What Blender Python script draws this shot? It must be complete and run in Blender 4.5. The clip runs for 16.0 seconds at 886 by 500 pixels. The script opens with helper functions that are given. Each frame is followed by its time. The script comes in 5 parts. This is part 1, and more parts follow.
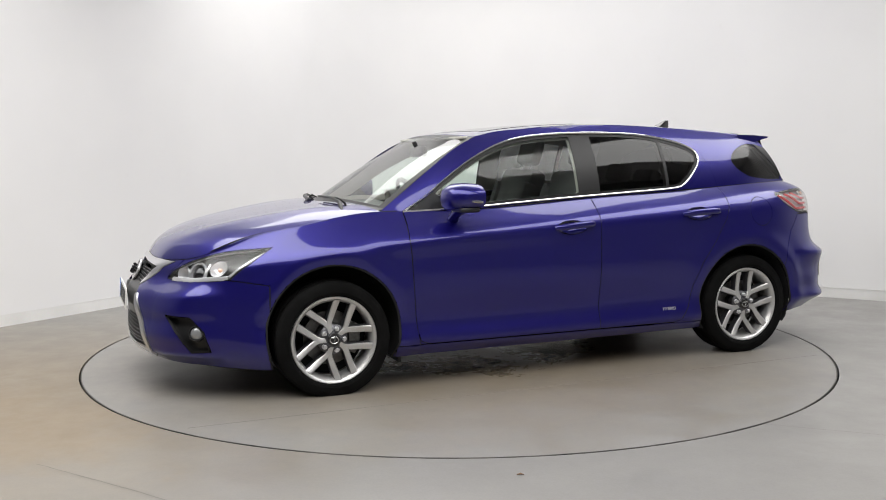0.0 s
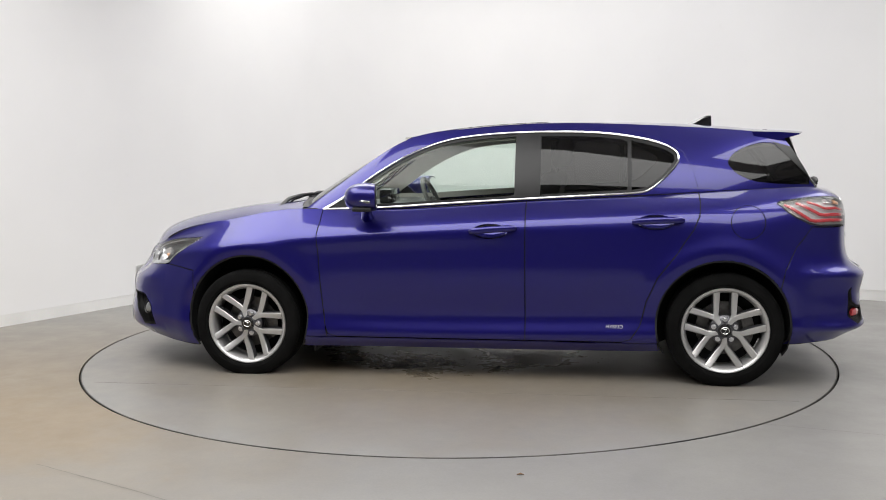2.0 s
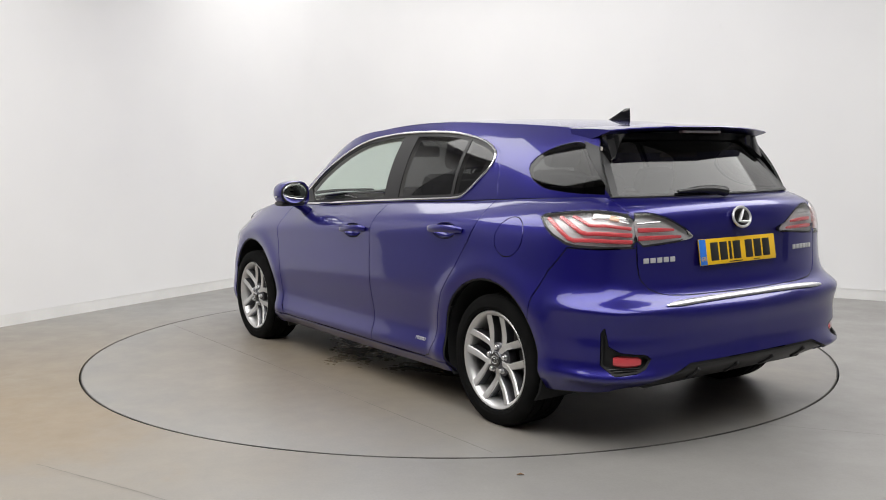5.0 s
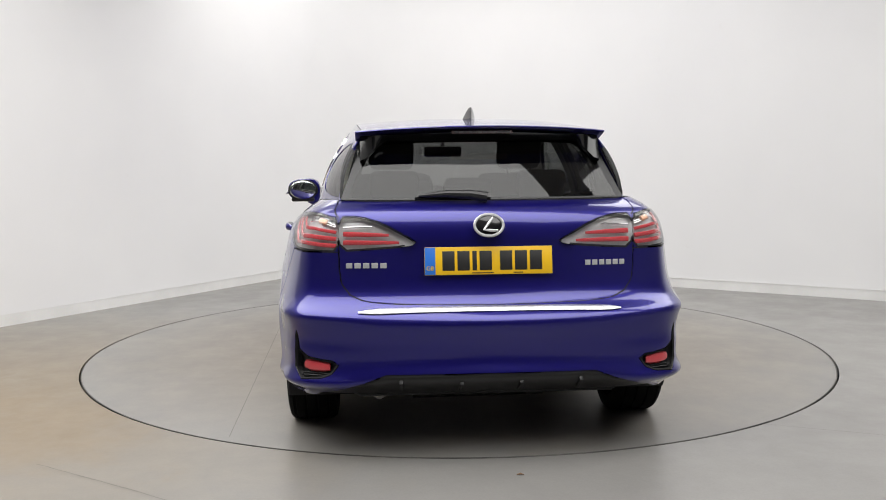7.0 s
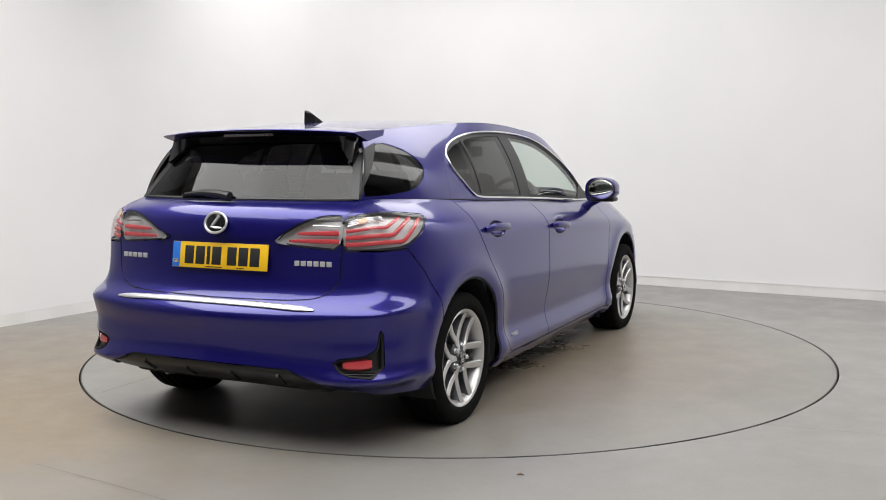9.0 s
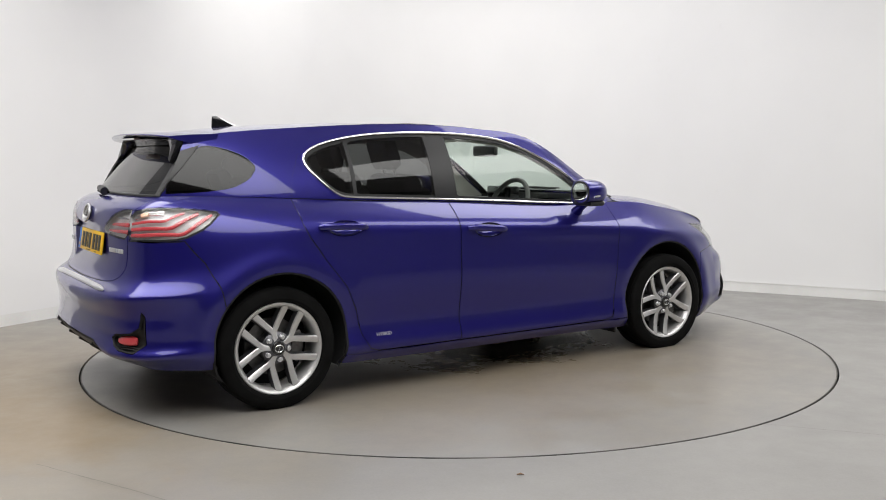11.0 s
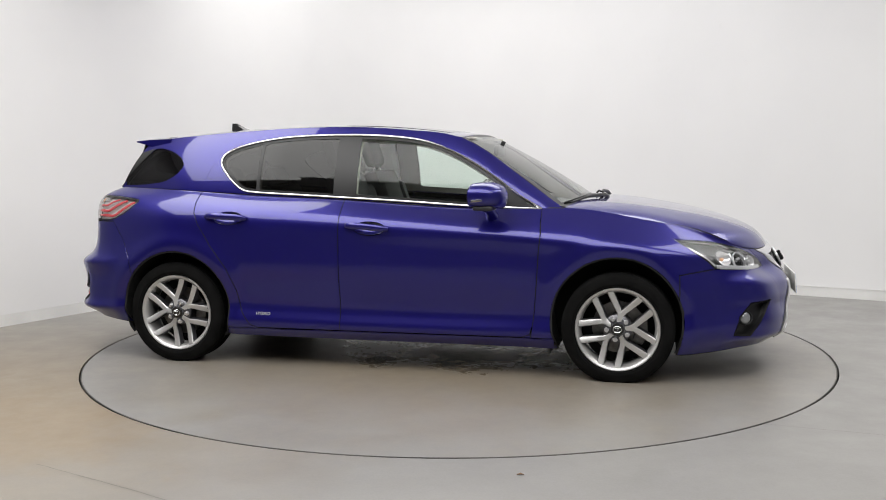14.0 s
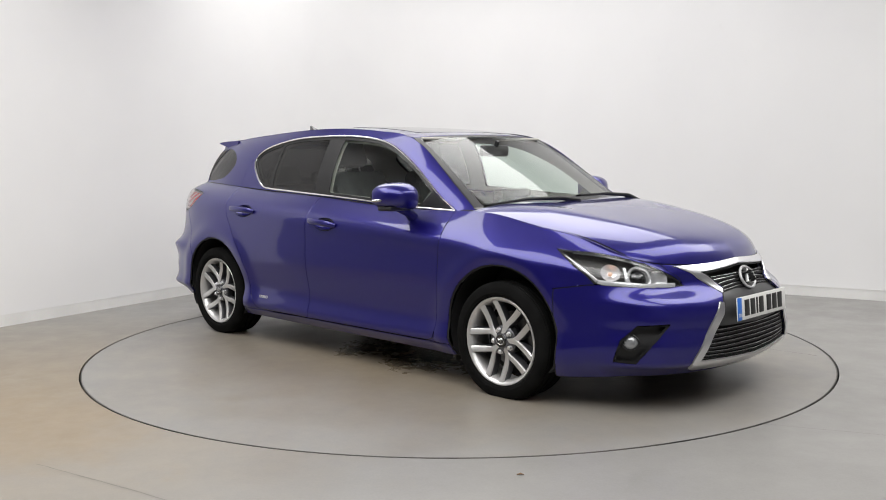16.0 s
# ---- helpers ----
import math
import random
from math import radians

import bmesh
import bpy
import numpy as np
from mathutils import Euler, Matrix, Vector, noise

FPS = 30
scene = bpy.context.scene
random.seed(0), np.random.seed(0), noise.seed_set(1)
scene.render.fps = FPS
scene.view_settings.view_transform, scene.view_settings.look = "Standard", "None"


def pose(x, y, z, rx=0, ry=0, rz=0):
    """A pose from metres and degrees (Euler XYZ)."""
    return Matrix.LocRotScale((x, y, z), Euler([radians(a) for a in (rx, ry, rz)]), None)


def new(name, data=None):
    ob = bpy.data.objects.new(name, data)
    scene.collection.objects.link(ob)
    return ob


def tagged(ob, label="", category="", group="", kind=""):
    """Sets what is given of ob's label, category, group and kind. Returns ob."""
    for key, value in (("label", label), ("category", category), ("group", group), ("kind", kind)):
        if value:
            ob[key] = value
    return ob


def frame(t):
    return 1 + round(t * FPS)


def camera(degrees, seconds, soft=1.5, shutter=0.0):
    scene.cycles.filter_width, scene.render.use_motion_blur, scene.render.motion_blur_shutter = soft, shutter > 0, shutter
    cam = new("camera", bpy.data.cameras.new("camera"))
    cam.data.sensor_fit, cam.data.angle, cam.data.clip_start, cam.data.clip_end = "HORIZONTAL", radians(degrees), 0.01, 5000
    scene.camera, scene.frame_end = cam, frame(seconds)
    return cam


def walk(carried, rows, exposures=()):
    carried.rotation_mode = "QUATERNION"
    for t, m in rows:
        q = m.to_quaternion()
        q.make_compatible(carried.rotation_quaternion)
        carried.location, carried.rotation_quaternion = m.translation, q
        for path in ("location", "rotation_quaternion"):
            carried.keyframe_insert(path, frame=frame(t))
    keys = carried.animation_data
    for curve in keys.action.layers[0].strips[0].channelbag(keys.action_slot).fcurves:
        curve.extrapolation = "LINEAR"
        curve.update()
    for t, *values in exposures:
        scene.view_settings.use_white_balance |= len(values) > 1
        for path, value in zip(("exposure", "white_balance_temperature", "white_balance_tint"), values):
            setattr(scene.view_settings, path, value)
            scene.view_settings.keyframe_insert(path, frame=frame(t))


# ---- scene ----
# One fixed camera looks across a photo studio at a car on a turning floor disc.
cam = camera(50.417, 16.0, 1.0)
EYE = pose(0, -6.0075, 1.2313, 90 - 5.8029, 0, 0.7999) @ pose(0, 0, 0, 0, 0, -0.4764)
walk(cam, [(0.0, EYE), (16.0, EYE)])

world = bpy.data.worlds.new("studio_air")
scene.world = world
world.use_nodes = True
world.node_tree.nodes["Background"].inputs[0].default_value = (0.9, 0.95, 1.0, 1)
world.node_tree.nodes["Background"].inputs[1].default_value = 0.05
scene.view_settings.exposure = 0.345


def softbox(x, y, z, sx, sy, watts, colour=(1, 0.99, 0.97)):
    """A ceiling light panel that shines down."""
    lamp = bpy.data.lights.new("ceiling_panel_light", "AREA")
    lamp.spread = radians(158)
    lamp.shape, lamp.size, lamp.size_y, lamp.energy, lamp.color = "RECTANGLE", sx, sy, watts, colour
    ob = new("ceiling_panel_light", lamp)
    ob.matrix_world = pose(x, y, z, 0, 0, -30.95)
    return ob


CEIL = 3.6
softbox(0.1, 1.9, CEIL - 0.06, 5.5, 2.2, 99)
softbox(0.0, -3.8, CEIL - 0.06, 7.0, 3.0, 185)
softbox(3.6, -0.8, CEIL - 0.06, 1.6, 4.5, 72)
softbox(-3.3, -1.5, CEIL - 0.06, 1.6, 4.5, 72)


# ---------- materials ----------
def mat(name, colour, rough=0.5, metal=0.0, coat=0.0, spec=0.5):
    m = bpy.data.materials.new(name)
    m.use_nodes = True
    b = m.node_tree.nodes["Principled BSDF"]
    b.inputs["Base Color"].default_value = (*colour, 1)
    b.inputs["Roughness"].default_value = rough
    b.inputs["Metallic"].default_value = metal
    b.inputs["Coat Weight"].default_value = coat
    b.inputs["Coat Roughness"].default_value = 0.03
    b.inputs["Specular IOR Level"].default_value = spec
    return m


def nodes(m):
    return m.node_tree.nodes, m.node_tree.links, m.node_tree.nodes["Principled BSDF"]


def noise_tex(m, scale, detail=4.0, rough=0.55):
    n, l, b = nodes(m)
    co = n.new("ShaderNodeTexCoord")
    t = n.new("ShaderNodeTexNoise")
    t.inputs["Scale"].default_value, t.inputs["Detail"].default_value, t.inputs["Roughness"].default_value = scale, detail, rough
    l.new(co.outputs["Object"], t.inputs["Vector"])
    return t


def ramp(m, src, stops):
    n, l, b = nodes(m)
    r = n.new("ShaderNodeValToRGB")
    while len(r.color_ramp.elements) < len(stops):
        r.color_ramp.elements.new(0.5)
    for e, (p, c) in zip(r.color_ramp.elements, stops):
        e.position, e.color = p, (*c, 1)
    l.new(src, r.inputs[0])
    return r.outputs[0]


def mix(m, fac, a, b_, mode="MIX"):
    n, l, b = nodes(m)
    x = n.new("ShaderNodeMix")
    x.data_type, x.blend_type = "RGBA", mode
    for sock, v in ((x.inputs[0], fac), (x.inputs[6], a), (x.inputs[7], b_)):
        if isinstance(v, (int, float)):
            sock.default_value = v
        elif isinstance(v, tuple):
            sock.default_value = (*v, 1)
        else:
            l.new(v, sock)
    return x.outputs[2]


def bump(m, src, strength, dist):
    n, l, b = nodes(m)
    k = n.new("ShaderNodeBump")
    k.inputs["Strength"].default_value, k.inputs["Distance"].default_value = strength, dist
    l.new(src, k.inputs["Height"])
    l.new(k.outputs[0], b.inputs["Normal"])


def vary(m, a, b_, scale=6.0, fine=80.0, rough=None, relief=0.0):
    """Colour that drifts from a to b_, at a broad and a fine scale."""
    n, l, b = nodes(m)
    big, small = noise_tex(m, scale), noise_tex(m, fine, 2)
    c = ramp(m, big.outputs[0], [(0.35, a), (0.65, b_)])
    c = mix(m, 0.12, c, small.outputs[1], "OVERLAY")
    l.new(c, b.inputs["Base Color"])
    if rough:
        r = n.new("ShaderNodeMapRange")
        r.inputs[3].default_value, r.inputs[4].default_value = rough
        l.new(big.outputs[0], r.inputs[0])
        l.new(r.outputs[0], b.inputs["Roughness"])
    if relief:
        bump(m, small.outputs[0], 0.3, relief)
    return m


def car_paint():
    """Deep blue with fine metal flake under a clear coat with a faint orange-peel ripple."""
    m = mat("blue_metallic_paint", (0.0085, 0.0055, 0.165), 0.33, 0.6, 1.0)
    n, l, b = nodes(m)
    b.inputs["Coat Roughness"].default_value = 0.02
    flake = noise_tex(m, 900, 1)
    drift = noise_tex(m, 2.2, 3)
    c = ramp(m, flake.outputs[0], [(0.35, (0.0065, 0.004, 0.138)), (0.65, (0.0095, 0.006, 0.190))])
    l.new(mix(m, 0.15, c, ramp(m, drift.outputs[0], [(0.35, (0.8, 0.8, 0.85)), (0.65, (1, 1, 1))]), "MULTIPLY"), b.inputs["Base Color"])
    peel = noise_tex(m, 140, 2)
    k = n.new("ShaderNodeBump")
    k.inputs["Strength"].default_value, k.inputs["Distance"].default_value = 0.04, 0.001
    l.new(peel.outputs[0], k.inputs["Height"])
    l.new(k.outputs[0], b.inputs["Coat Normal"])
    return m


PAINT = car_paint()
# near-black that stands for the shade inside gaps and openings
GAP = mat("gap_shade", (0.006, 0.006, 0.007), 0.7)
CHROME = mat("chrome", (0.82, 0.82, 0.83), 0.12, 1.0)
SATIN = mat("satin_chrome", (0.80, 0.80, 0.82), 0.30, 1.0)
BADGE = mat("bright_badge", (0.62, 0.62, 0.63), 0.3, 0.5)
BLACK = mat("black_plastic", (0.012, 0.012, 0.013), 0.42)
GLOSS = mat("gloss_black", (0.008, 0.008, 0.009), 0.1, 0.0, 0.6)
RUBBER = vary(mat("tyre_rubber", (0.012, 0.012, 0.012), 0.85, 0, 0, 0.08), (0.004, 0.004, 0.004), (0.008, 0.008, 0.008), 9, 120, (0.8, 0.95), 0.0008)
ALLOY = vary(mat("machined_alloy", (0.6, 0.6, 0.6), 0.38, 0.7), (0.56, 0.555, 0.55), (0.66, 0.655, 0.65), 4, 150, (0.32, 0.45))
ALLOY_DARK = mat("grey_paint_and_shade_alloy", (0.12, 0.12, 0.13), 0.35, 0.8)
STEEL = vary(mat("brake_steel", (0.3, 0.3, 0.3), 0.4, 1.0), (0.13, 0.125, 0.12), (0.24, 0.235, 0.23), 20, 200, (0.35, 0.55))
LINER = mat("arch_liner_felt", (0.010, 0.010, 0.011), 0.9)
FABRIC = vary(mat("dark_seat_fabric", (0.09, 0.09, 0.095), 0.85), (0.13, 0.13, 0.135), (0.18, 0.18, 0.185), 12, 300, None, 0.0006)
DASH = vary(mat("dark_dash_plastic", (0.03, 0.03, 0.03), 0.6), (0.13, 0.13, 0.13), (0.18, 0.18, 0.175), 8, 250, None, 0.0004)
CREAM = vary(mat("pale_headlining", (0.45, 0.43, 0.39), 0.9), (0.55, 0.53, 0.49), (0.62, 0.60, 0.56), 6, 200)
LAMP_WHITE = mat("lamp_bright_trim", (0.72, 0.72, 0.73), 0.2, 0.5)
WHITE_LENS = mat("reflector_silver", (0.75, 0.75, 0.76), 0.15, 1.0)


def glass(name, tint, alpha_like=0.0):
    """Thin tinted pane: light passes, tinted, under a glossy skin."""
    m = bpy.data.materials.new(name)
    m.use_nodes = True
    n, l = m.node_tree.nodes, m.node_tree.links
    n.remove(n["Principled BSDF"])
    tr, gl, fr, mx = (n.new("ShaderNodeBsdf" + k) if k in ("Transparent", "Glossy") else n.new("ShaderNode" + k) for k in ("Transparent", "Glossy", "LayerWeight", "MixShader"))
    tr.inputs[0].default_value = (*tint, 1)
    gl.inputs[1].default_value = 0.02
    # a pane's gloss, the same from either face: a twentieth head-on, all of it at a grazing view
    fr.inputs[0].default_value = 0.5
    power, gain = n.new("ShaderNodeMath"), n.new("ShaderNodeMath")
    power.operation, gain.operation = "POWER", "MULTIPLY_ADD"
    power.inputs[1].default_value = 4.2
    gain.inputs[1].default_value, gain.inputs[2].default_value = 0.955, 0.045
    l.new(fr.outputs["Facing"], power.inputs[0])
    l.new(power.outputs[0], gain.inputs[0])
    l.new(gain.outputs[0], mx.inputs[0])
    l.new(tr.outputs[0], mx.inputs[1])
    l.new(gl.outputs[0], mx.inputs[2])
    l.new(mx.outputs[0], n["Material Output"].inputs[0])
    return m


GLASS_CLEAR = glass("windscreen_glass", (0.86, 0.92, 0.88))
GLASS_FRONT = glass("front_door_glass", (0.80, 0.88, 0.83))
GLASS_DARK = glass("privacy_glass", (0.095, 0.093, 0.095))
LENS = glass("clear_lens", (0.93, 0.94, 0.95))
RED = mat("red_reflector", (0.52, 0.055, 0.065), 0.25, 0.0, 1.0)
AMBER = mat("amber_bulb", (0.75, 0.42, 0.25), 0.3, 0.0, 0.5)
YELLOW = mat("yellow_plate", (0.80, 0.48, 0.01), 0.4)
PLATE_WHITE = mat("white_plate", (0.78, 0.78, 0.76), 0.4)
PLATE_BLUE = mat("plate_blue", (0.02, 0.16, 0.62), 0.4)
INK = mat("plate_ink", (0.012, 0.012, 0.012), 0.5)


# ---------- building helpers ----------
def part(name, bm, material, parent=None, label="", smooth=True):
    me = bpy.data.meshes.new(name)
    bm.to_mesh(me)
    bm.free()
    me.materials.append(material)
    if smooth:
        me.polygons.foreach_set("use_smooth", [True] * len(me.polygons))
        me.set_sharp_from_angle(angle=radians(35))
    ob = new(name, me)
    if parent:
        ob.parent = parent
    if label:
        tagged(ob, label)
    return ob


def box(bm, lo, hi, bevel=0.0, m=None):
    """A bevelled box between two corners, added to bm."""
    r = bmesh.ops.create_cube(bm, size=1)
    vs = r["verts"]
    for v in vs:
        v.co = Vector([a + (c + 0.5) * (b - a) for a, b, c in zip(lo, hi, v.co)])
    if bevel:
        es = list({e for v in vs for e in v.link_edges})
        r = bmesh.ops.bevel(bm, geom=es, offset=bevel, segments=2, affect="EDGES", profile=0.5)
        vs = list({v for f in r["faces"] for v in f.verts} | {v for v in vs if v.is_valid})
    if m is not None:
        bmesh.ops.transform(bm, matrix=m, verts=vs)
    return vs


def lathe(bm, profile, steps=48, m=None):
    """Turns a profile of (radius, height) about the local z axis."""
    rings = []
    for r, h in profile:
        rings.append([bm.verts.new((r * math.cos(2 * math.pi * k / steps), r * math.sin(2 * math.pi * k / steps), h)) for k in range(steps)])
    for a, b in zip(rings, rings[1:]):
        for k in range(steps):
            bm.faces.new((a[k], a[(k + 1) % steps], b[(k + 1) % steps], b[k]))
    vs = [v for r in rings for v in r]
    if m is not None:
        bmesh.ops.transform(bm, matrix=m, verts=vs)
    return vs


def tube(bm, pts, r, sides=8, flat=1.0, up=(0, 0, 1)):
    """A round or flattened bar along points."""
    rings, n = [], len(pts)
    pts = [Vector(p) for p in pts]
    for i, p in enumerate(pts):
        d = (pts[min(i + 1, n - 1)] - pts[max(i - 1, 0)]).normalized()
        s = d.cross(Vector(up)).normalized()
        u = s.cross(d)
        k = r[i] if isinstance(r, (list, tuple)) else r
        rings.append([bm.verts.new(p + k * (math.cos(a) * s * flat + math.sin(a) * u)) for a in (2 * math.pi * (q + 0.5) / sides for q in range(sides))])
    for a, b in zip(rings, rings[1:]):
        for k in range(sides):
            bm.faces.new((a[k], a[(k + 1) % sides], b[(k + 1) % sides], b[k]))
    bm.faces.new(rings[0][::-1])
    bm.faces.new(rings[-1])


def natural(xs, ys):
    """A natural cubic spline through (xs, ys)."""
    xs, ys = np.asarray(xs, float), np.asarray(ys, float)
    n, h = len(xs), np.diff(xs)
    A, r = np.zeros((n, n)), np.zeros(n)
    A[0, 0] = A[-1, -1] = 1
    for i in range(1, n - 1):
        A[i, i - 1:i + 2] = h[i - 1], 2 * (h[i - 1] + h[i]), h[i]
        r[i] = 6 * ((ys[i + 1] - ys[i]) / h[i] - (ys[i] - ys[i - 1]) / h[i - 1])
    M = np.linalg.solve(A, r)

    def f(x):
        x = np.clip(np.asarray(x, float), xs[0], xs[-1])
        i = np.clip(np.searchsorted(xs, x) - 1, 0, n - 2)
        a, b = (xs[i + 1] - x) / h[i], (x - xs[i]) / h[i]
        return a * ys[i] + b * ys[i + 1] + ((a ** 3 - a) * M[i] + (b ** 3 - b) * M[i + 1]) * h[i] ** 2 / 6
    return f


def gentle(knots):
    """A monotone cubic through (x, value) knots, with no overshoot."""
    xs, ys = (np.array(c, float) for c in zip(*knots))
    h, d = np.diff(xs), np.diff(ys) / np.diff(xs)
    s = np.zeros(len(xs))
    for i in range(1, len(xs) - 1):
        if d[i - 1] * d[i] > 0:
            w1, w2 = 2 * h[i] + h[i - 1], h[i] + 2 * h[i - 1]
            s[i] = (w1 + w2) / (w1 / d[i - 1] + w2 / d[i])
    s[0], s[-1] = d[0], d[-1]

    def f(x):
        x = np.clip(np.asarray(x, float), xs[0], xs[-1])
        i = np.clip(np.searchsorted(xs, x) - 1, 0, len(xs) - 2)
        t = (x - xs[i]) / h[i]
        return ((1 + 2 * t) * (1 - t) ** 2 * ys[i] + t * (1 - t) ** 2 * h[i] * s[i] + t * t * (3 - 2 * t) * ys[i + 1] + t * t * (t - 1) * h[i] * s[i + 1])
    return f


def curve3(points):
    """A spline through 3D points, by equal steps."""
    p = np.array(points, float)
    fs = [natural(np.arange(len(p)), p[:, k]) for k in range(3)]
    return lambda u: np.stack([f(u) for f in fs], -1)


# ---------- the studio ----------
def wall_material():
    m = mat("white_wall_paint", (0.80, 0.795, 0.80), 0.6)
    n, l, b = nodes(m)
    big, small = noise_tex(m, 0.7, 3), noise_tex(m, 60, 4)
    scuff = noise_tex(m, 5, 6, 0.7)
    c = ramp(m, big.outputs[0], [(0.3, (0.80, 0.795, 0.80)), (0.7, (0.85, 0.845, 0.845))])
    s = ramp(m, scuff.outputs[0], [(0.66, (1, 1, 1)), (0.80, (0.86, 0.84, 0.82))])
    l.new(mix(m, 0.35, c, s, "MULTIPLY"), b.inputs["Base Color"])
    bump(m, small.outputs[0], 0.15, 0.002)
    return m


WALL = wall_material()
CORNER = Vector((-1.103, 4.489, 0))
ALONG_R = Vector((math.cos(radians(-30.95)), math.sin(radians(-30.95)), 0))
ALONG_L = Vector((math.sin(radians(-30.95)), -math.cos(radians(-30.95)), 0))
LEN_R, LEN_L, ROUND = 10.5, 12.5, 0.9
LEFT_WHITE = 4.9    # past here, out of view, grey replaces white to darken reflections


def outline_of_room(inset):
    """Plan of the two backdrop walls with a swept corner."""
    pts = [CORNER + ALONG_L * LEFT_WHITE + ALONG_R * inset]
    for k in range(17):
        a = math.pi / 2 * k / 16
        c = CORNER + (ALONG_L + ALONG_R) * ROUND
        pts.append(c - (ALONG_R * math.cos(a) + ALONG_L * math.sin(a)) * (ROUND - inset))
    pts.append(CORNER + ALONG_R * LEN_R + ALONG_L * inset)
    return pts


def ribbon(pts, z0, z1, thick):
    """An upright sheet with thickness along a plan line (inner side first)."""
    bm = bmesh.new()
    outer = outline_of_room(-thick)
    q = [[bm.verts.new((p.x, p.y, z)) for p in line] for line, z in ((pts, z0), (pts, z1), (outer, z1), (outer, z0))]
    for a in range(4):
        for k in range(len(pts) - 1):
            bm.faces.new((q[a][k], q[a][k + 1], q[(a + 1) % 4][k + 1], q[(a + 1) % 4][k]))
    bmesh.ops.recalc_face_normals(bm, faces=bm.faces)
    return bm


def build_room():
    tagged(part("wall_backdrop", ribbon(outline_of_room(0), 0, CEIL, 0.2), WALL), "white painted studio walls meeting in a swept corner", "wall", kind="structure")
    skirting = mat("skirting_paint", (0.82, 0.815, 0.80), 0.45)
    vary(skirting, (0.76, 0.755, 0.74), (0.83, 0.825, 0.81), 3, 60, (0.4, 0.6))
    bm = ribbon(outline_of_room(0.016), 0.0, 0.088, -0.0165)
    bmesh.ops.bevel(bm, geom=[e for e in bm.edges if all(v.co.z > 0.08 for v in e.verts)], offset=0.005, segments=2, affect="EDGES")
    tagged(part("baseboard", bm, skirting), "white painted skirting board along the studio walls", "skirting board", kind="structure")
    a, b = CORNER + ALONG_L * LEN_L, CORNER + ALONG_R * LEN_R
    # grey walls added out of view so the paint reflects darker surroundings
    grey = vary(mat("unseen_wall_grey", (0.25, 0.25, 0.26), 0.7), (0.20, 0.20, 0.21), (0.28, 0.28, 0.29), 0.8, 50)
    for name, s, along, n, side in (("wall_behind", a, ALONG_R, LEN_R, ALONG_L), ("wall_side", b, ALONG_L, LEN_L, ALONG_R), ("wall_left", CORNER + ALONG_L * (LEFT_WHITE + 0.2), ALONG_L, LEN_L - LEFT_WHITE - 0.4, -ALONG_R)):
        bm = bmesh.new()
        box(bm, (-0.2, 0, 0), (n + 0.2, 0.2, CEIL), 0, Matrix.Translation(s) @ Matrix(((along.x, side.x, 0, 0), (along.y, side.y, 0, 0), (0, 0, 1, 0), (0, 0, 0, 1))))
        bmesh.ops.recalc_face_normals(bm, faces=bm.faces)
        tagged(part(name, bm, grey, smooth=False), "plain grey wall added out of view, dark for the car's reflections", "wall", kind="structure")
    bm = bmesh.new()
    box(bm, (-0.3, -0.3, CEIL), (LEN_R + 0.3, LEN_L + 0.3, CEIL + 0.2), 0, Matrix.Translation(CORNER) @ Matrix(((ALONG_R.x, ALONG_L.x, 0, 0), (ALONG_R.y, ALONG_L.y, 0, 0), (0, 0, 1, 0), (0, 0, 0, 1))))
    bmesh.ops.recalc_face_normals(bm, faces=bm.faces)
    tagged(part("ceiling", bm, WALL, smooth=False), "white painted studio ceiling", "ceiling", kind="structure")


DISC_R = 2.2841


